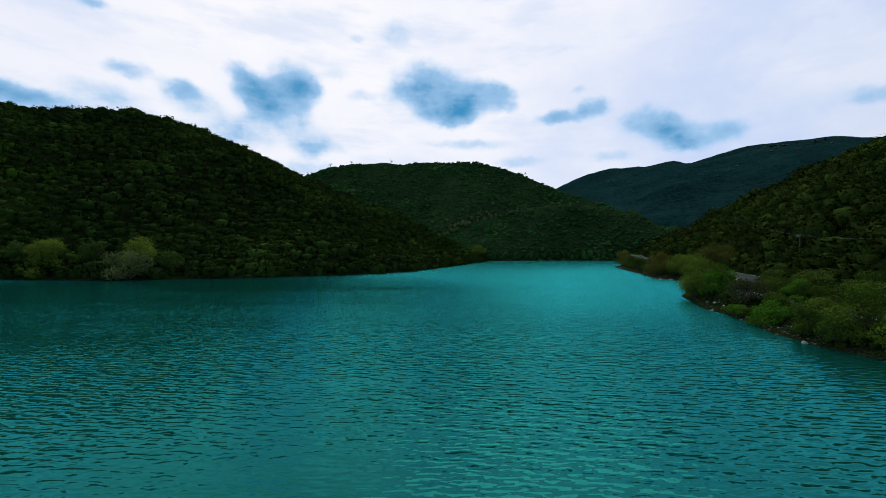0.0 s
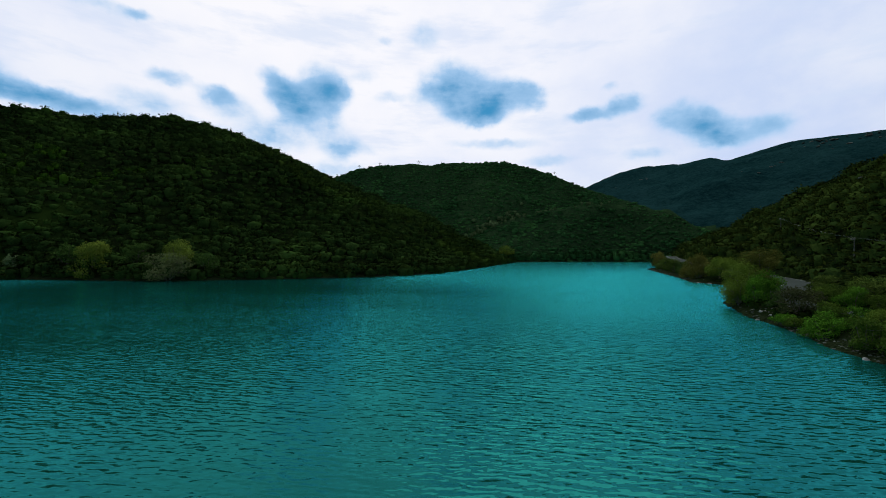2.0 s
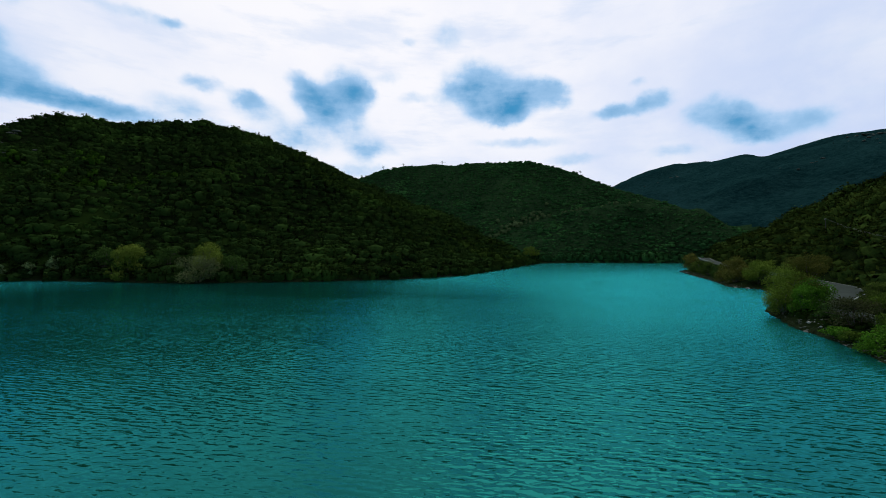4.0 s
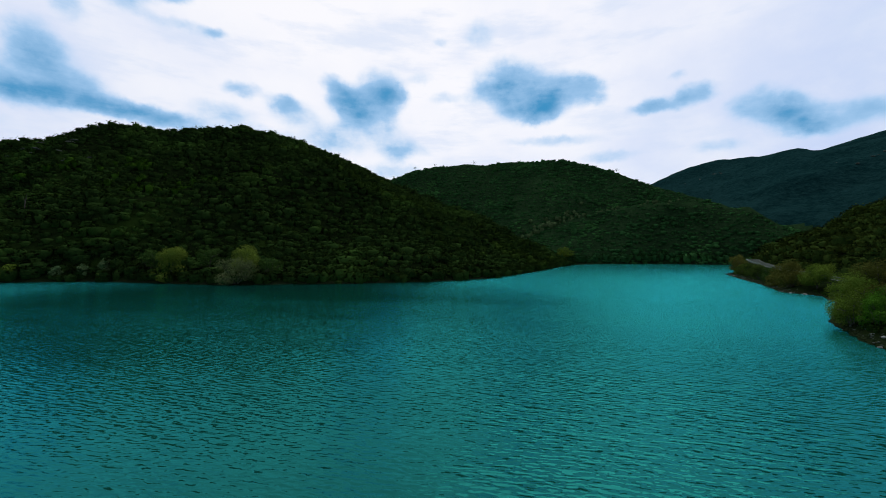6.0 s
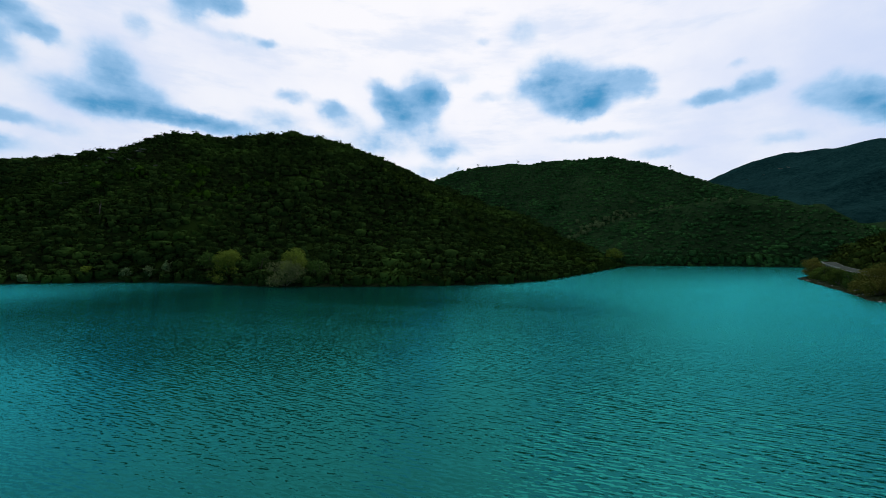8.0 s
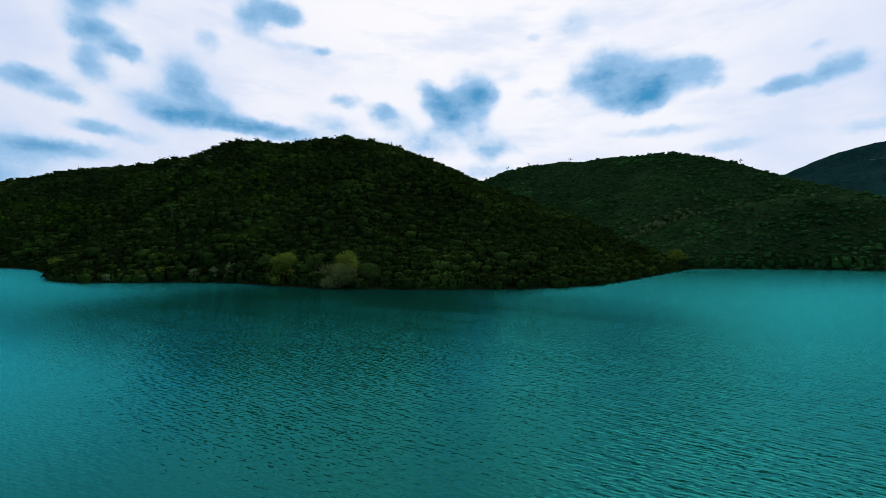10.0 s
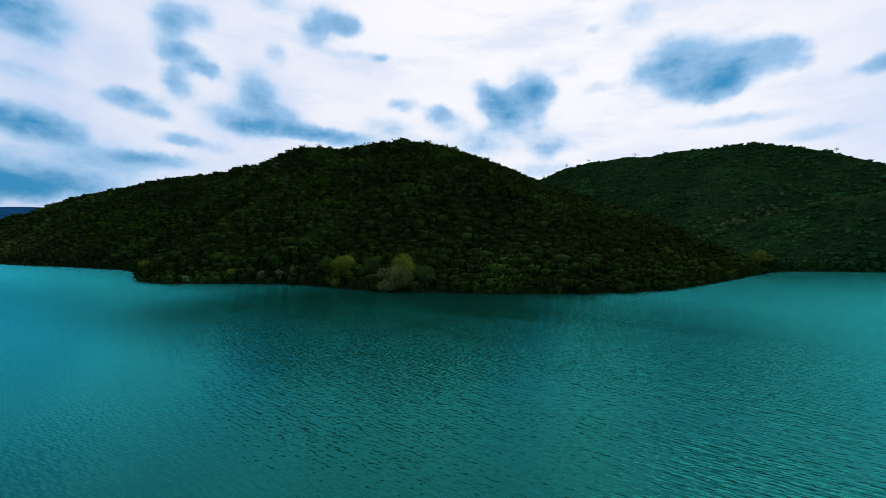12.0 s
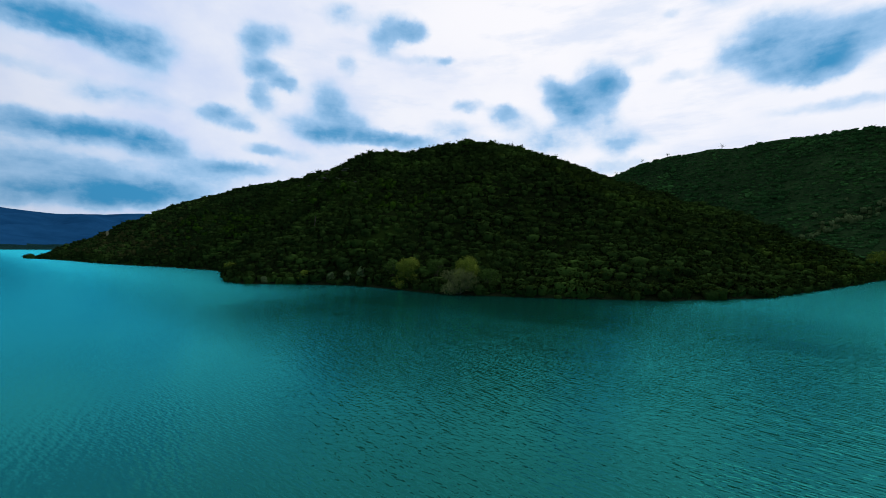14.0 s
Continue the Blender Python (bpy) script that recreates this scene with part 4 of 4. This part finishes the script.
NEAR_BANK = [
    (34.4, 50.6, 5.6, 4.6, OLIVE, 3, "olive-green tree at the lakeside"), (37.2, 54.8, 5.6, 4.4, OLIVE, 3, "olive-green tree leaning to the water"),
    (37.6, 52.2, 6.6, 5.0, RUSSET, 1, "tree with russet spring leaves"), (35.2, 47.6, 4.0, 4.2, FRESH, 3, "bright green leafy bush beside the road"),
    (33.8, 46.6, 3.2, 3.0, FRESH, 3, "bright green leafy bush under the trees"), (33.6, 43.4, 1.6, 1.8, MAQUIS, 3, "dark low bush under the trees"),
    (32.5, 38.8, 2.7, 4.4, TWIGGY, 4, "bare grey-green bush beside the road"), (30.7, 38.0, 0.9, 2.4, FRESH, 4, "low bright green tuft on the shore"),
    (30.4, 36.2, 0.9, 2.2, LEAFY, 4, "low leafy green tuft on the shore"), (29.6, 32.2, 2.2, 3.2, FRESH, 3, "bright green leafy bush on the shore"),
    (31.4, 33.6, 1.7, 2.6, LEAFY, 3, "leafy green bush by the road"), (28.6, 27.2, 2.3, 3.0, LEAFY, 3, "leafy green bush hanging over the waterline"),
    (33.0, 36.0, 1.5, 2.2, LEAFY, 3, "leafy green bush beside the road"), (33.0, 33.0, 1.4, 2.2, FRESH, 3, "bright green bush beside the road"), (30.8, 28.6, 2.0, 2.8, OLIVE, 3, "olive-green bush on the bank"), (32.4, 30.2, 1.6, 2.6, LEAFY, 3, "leafy green bush beside the road"),
    (28.2, 24.2, 3.0, 3.0, LEAFY, 3, "tall leafy green bush at the waterline"), (30.4, 24.8, 3.8, 3.6, LEAFY, 3, "tall leafy green bush on the near bank"),
    (28.8, 20.4, 3.8, 3.6, OLIVE, 3, "tall olive-green bush on the near bank"), (31.4, 20.6, 4.2, 3.8, FRESH, 3, "tall green bush on the near bank")]
ROADSIDE = [
    (44.2, 51.4, 2.2, 3.4, MAQUIS_EAST, 3, "dark bush at the hillside edge of the road"), (41.8, 47.0, 2.4, 3.2, LEAFY, 3, "leafy green bush at the hillside edge of the road"),
    (40.8, 43.0, 2.4, 3.0, FRESH, 3, "bright green bush at the hillside edge of the road"), (40.4, 39.0, 2.0, 2.8, LEAFY, 3, "leafy green bush at the hillside edge of the road"),
    (40.2, 35.0, 2.4, 3.0, FRESH, 3, "bright green bush at the hillside edge of the road"), (40.4, 31.0, 2.4, 3.2, LEAFY, 3, "leafy green bush at the hillside edge of the road"),
    (40.4, 26.6, 2.8, 3.4, MAQUIS_EAST, 3, "dark bush at the hillside edge of the road"), (40.2, 22.4, 3.0, 3.6, FRESH, 3, "green bush at the hillside edge of the road"),
    (50.5, 58.6, 2.6, 3.8, MAQUIS_EAST, 3, "dark bush at the outside of the road bend"), (44.0, 43.4, 3.4, 4.2, MAQUIS_EAST, 3, "dark bush on the slope above the road"),
    (45.6, 47.4, 3.2, 4.2, LEAFY, 3, "leafy green bush on the slope above the road"), (43.4, 37.0, 3.4, 4.2, LEAFY, 3, "leafy green bush on the slope above the road"),
    (43.6, 31.0, 3.4, 4.2, MAQUIS_EAST, 3, "dark bush on the slope above the road")]
for k, (x, y, h, w, m, n, lab) in enumerate(EAST_BANK + NEAR_BANK + ROADSIDE):
    near = y < 62
    grow_tree("tree" if n == 1 or h > 6 else "bush", 60 + k, (x, y), h, w, m, lab, "tree" if n == 1 or h > 6 else "bush", stems=n,
              leaves=int((420 if near else 150) * w * h ** 0.8) + 700, leaf=0.085 if near else 0.17, low=0.08 if n > 1 else 0.25, twigs=5 if m is TWIGGY else 0)


# low growth on the bank between the road and the water
cover_rng = np.random.RandomState(91)
px, py = cover_rng.uniform(27, 56, 5200), cover_rng.uniform(14, 96, 5200)
from_shore, from_road = line_distance(px, py, LAKE, True), road_at(px, py)[0]
ok = ~inside(px, py, LAKE) & (from_shore > 0.7) & (from_road > 2.7) & (from_road < 9.5) & (waves(px, py, 4.0, 33, 2) > -0.15)
px, py = px[ok], py[ok]
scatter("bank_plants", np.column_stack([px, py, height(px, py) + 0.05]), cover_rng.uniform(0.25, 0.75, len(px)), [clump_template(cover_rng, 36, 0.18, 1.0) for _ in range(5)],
        leaf_material("bank_plant_leaves", (0.010, 0.026, 0.005), (0.055, 0.105, 0.014), (0.05, 0.09, 0.014), 0.4), "low green plants covering the bank beside the road", cover_rng, "plants", 0.9)


# ---- utility poles and wires ----
def build_pole(at, top, turn):
    x, y = at
    z0 = ground_z(x, y) - 0.3
    pole = thing("utility_pole", (x, y, z0), "weathered wooden utility pole with a crossarm", "utility pole", "poles above the road", turn)
    h = top - z0
    bm = bmesh.new()
    tube(bm, [(0, 0, -0.5), (0, 0, h * 0.5), (0, 0, h + 0.12)], [0.105, 0.09, 0.07], 10)
    part("shaft", bm, POLE_WOOD, pole)
    bm = bmesh.new()
    box(bm, -1.1, 0.10, h - 0.16, 1.1, 0.22, h - 0.02)
    bmesh.ops.bevel(bm, geom=bm.edges[:], offset=0.01, segments=1, affect="EDGES")
    part("crossarm", bm, POLE_WOOD, pole)
    for u in (-1.0, 0.0, 1.0):
        bm = bmesh.new()
        tube(bm, [(u, 0.16, h - 0.04), (u, 0.16, h + 0.06), (u, 0.16, h + 0.16), (u, 0.16, h + 0.2)], [0.03, 0.06, 0.06, 0.02], 8)
        part("insulator", bm, STONE, pole, "pale ceramic insulator")
    return Vector((x, y, z0 + h + 0.18))


POLES = [((87.2, 120.1), 16.7, 62), ((63, 69), 9.4, 62), ((52, 10), 12.6, 95)]
tops = [build_pole(*p) for p in POLES]
for a, b, ta, tb, sag in ((tops[0], tops[1], 62, 62, 0.7), (tops[1], tops[2], 62, 95, 2.6)):
    for u in (-1.0, 0.0, 1.0):
        pa = a + Vector((math.cos(radians(ta)), math.sin(radians(ta)), 0)) * u
        pb = b + Vector((math.cos(radians(tb)), math.sin(radians(tb)), 0)) * u
        bm = bmesh.new()
        pts = [pa.lerp(pb, k / 20) - Vector((0, 0, sag * 4 * (k / 20) * (1 - k / 20))) for k in range(21)]
        tube(bm, pts, [0.006] * 21, 5)
        me = bpy.data.meshes.new("overhead_wire")
        bm.to_mesh(me)
        bm.free()
        me.materials.append(WIRE)
        tagged(new("overhead_wire", me), "thin overhead wire hanging between utility poles", "wire", "overhead wires")


# ---- stones ----
def stone_mesh(seed, mat, squash=0.6):
    rng = np.random.RandomState(seed)
    bm = bmesh.new()
    bmesh.ops.create_icosphere(bm, subdivisions=2, radius=1)
    cuts = [(rng.normal(size=3), rng.uniform(0.6, 0.9)) for _ in range(9)]
    for v in bm.verts:
        c = np.array(v.co)
        for n, d in cuts:
            n = n / np.linalg.norm(n)
            over = c @ n - d
            if over > 0:
                c = c - n * over
        c = c * rng.uniform(0.95, 1.05)
        v.co = (c[0], c[1] * 0.8, c[2] * squash)
    me = bpy.data.meshes.new("stone")
    bm.to_mesh(me)
    bm.free()
    me.materials.append(mat)
    return me


STONES = [stone_mesh(s, STONE) for s in range(6)]
ROCKS = [stone_mesh(s + 20, ROCK) for s in range(5)]


def lay_stone(name, k, x, y, size, label, group, rng):
    ob = tagged(new(name, STONES[k % 6]), label, "rock", group)
    ob.matrix_basis = pose(x, y, ground_z(x, y) + size * 0.12, rng.uniform(-15, 15), rng.uniform(-15, 15), rng.uniform(0, 360))
    ob.scale = (size, size, size)


rng = np.random.RandomState(77)
bank = smooth_line([(27.2, 25), (27.6, 29.5), (29.0, 32.5), (30.2, 37), (31.2, 42), (32.8, 47.8), (36.8, 57.3), (44.9, 70), (51.4, 81), (52.4, 97), (54.4, 104), (64, 140), (73, 174)], 0.5)
for k in range(48):
    i = int(len(bank) * (rng.uniform() ** 1.5))
    x, y = bank[min(i, len(bank) - 1)] + rng.normal(size=2) * (1.0, 0.9)
    lay_stone("shore_rock", k, x + 0.5, y, (0.08 + 0.22 * rng.uniform() ** 2) * (1.0 if y < 70 else 1.8), "pale angular stone at the waterline", "stones along the shore", rng)

# small stones and gravel along the waterline
gravel_rng = np.random.RandomState(78)
gp = bank[gravel_rng.randint(0, len(bank), 900)] + gravel_rng.normal(size=(900, 2)) * 0.7 + (0.4, 0)
gz = height(gp[:, 0], gp[:, 1])
bm = bmesh.new()
bmesh.ops.create_icosphere(bm, subdivisions=1, radius=1)
pv, pf = np.array([v.co[:] for v in bm.verts]) * (1, 0.8, 0.55), np.array([[v.index for v in f.verts] for f in bm.faces])
bm.free()
size = gravel_rng.uniform(0.04, 0.14, 900)
gv = (pv[None] * size[:, None, None] + np.column_stack([gp, gz])[:, None]).reshape(-1, 3)
gf = (pf[None] + (np.arange(900) * len(pv))[:, None, None]).reshape(-1, 3)
tagged(new("shore_gravel", mesh_from("shore_gravel", gv, gf, ROCK)), "loose grey gravel along the eastern waterline", "gravel", kind="stuff")

# rock outcrops on the slopes
rock_rng = np.random.RandomState(79)
for k, (x, y, spread, n, size) in enumerate([(-202, 124, 7, 7, 1.2), (-189, 130, 6, 6, 1.1), (-212, 118, 5, 4, 1.0), (116, 130, 2, 2, 1.0), (-165, 118, 5, 3, 1.0),
                                             (556, 690, 20, 12, 3.6), (600, 690, 18, 9, 3.2), (511, 676, 18, 5, 2.6), (430, 625, 20, 5, 2.4), (330, 860, 22, 5, 2.6)]):
    for i in range(n):
        px, py = np.array((x, y)) + rock_rng.normal(size=2) * spread
        ob = tagged(new("rock_outcrop", ROCKS[(k + i) % 5]), "grey limestone outcrop among the shrubs", "rock", "outcrops on the slopes")
        s0 = size * rock_rng.uniform(0.4, 1.0)
        ob.matrix_basis = pose(px, py, ground_z(px, py) + s0 * 0.25 + (0.4 if size > 2 else 1.2), rock_rng.uniform(-12, 12), rock_rng.uniform(-12, 12), rock_rng.uniform(0, 360))
        ob.scale = (s0 * 1.7, s0, s0 * 0.7)

# slim trees that stand out on the crests
for k, (x, y, h, w) in enumerate([(-101, 248, 4.6, 3.6), (-128, 206, 3.6, 1.6), (-124, 210, 3.2, 1.4), (-166, 178, 3.0, 1.5),
                                  (-150, 440, 3.0, 4.0), (-122, 428, 3.2, 4.0), (-100, 428, 2.8, 3.5), (-58, 428, 3.4, 4.5), (80, 419, 3.2, 4.0)]):
    grow_tree("slim_tree", 130 + k, (x, y), h + 0.6, w, MAQUIS if y < 300 else MAQUIS_FAR, "thin dark tree standing out on the crest", "tree", leaves=110, leaf=0.14 if y < 300 else 0.2, low=0.4, twigs=3)

# dirt track on the spur, and a dead trunk on the slope
line = smooth_line(TRACK, 2.0)
nrm = np.gradient(line, axis=0)
nrm = np.column_stack([-nrm[:, 1], nrm[:, 0]]) / np.linalg.norm(nrm, axis=1)[:, None]
left, right = line + nrm * 0.9, line - nrm * 0.9
tv = np.vstack([np.column_stack([left, height(left[:, 0], left[:, 1]) + 0.12]), np.column_stack([right, height(right[:, 0], right[:, 1]) + 0.12])])
n = len(line)
tf = np.array([(i, n + i, n + i + 1, i + 1) for i in range(n - 1)])
DIRT = rough_material("pale_dirt", (0.06, 0.066, 0.034), (0.13, 0.13, 0.07), 1.0, 0.4)
tagged(new("dirt_track", mesh_from("dirt_track", tv, tf, DIRT)), "pale dirt track crossing the scrub on the spur", "track", kind="structure")

dead = thing("dead_tree", (-136, 86.5, ground_z(-136, 86.5)), "bleached dead trunk standing among the shrubs", "tree")
bm = bmesh.new()
tube(bm, [(0, 0, -0.3), (0.1, 0, 1.8), (0.35, 0.1, 3.6), (0.5, 0.1, 5.0)], [0.16, 0.13, 0.09, 0.03], 7)
part("trunk", bm, BARK, dead)
for dx, dz in ((-0.7, 4.1), (0.9, 4.4)):
    bm = bmesh.new()
    tube(bm, [(0.2, 0.05, 2.8), (dx, 0.1, dz)], [0.07, 0.02], 5)
    part("branch", bm, BARK, dead)
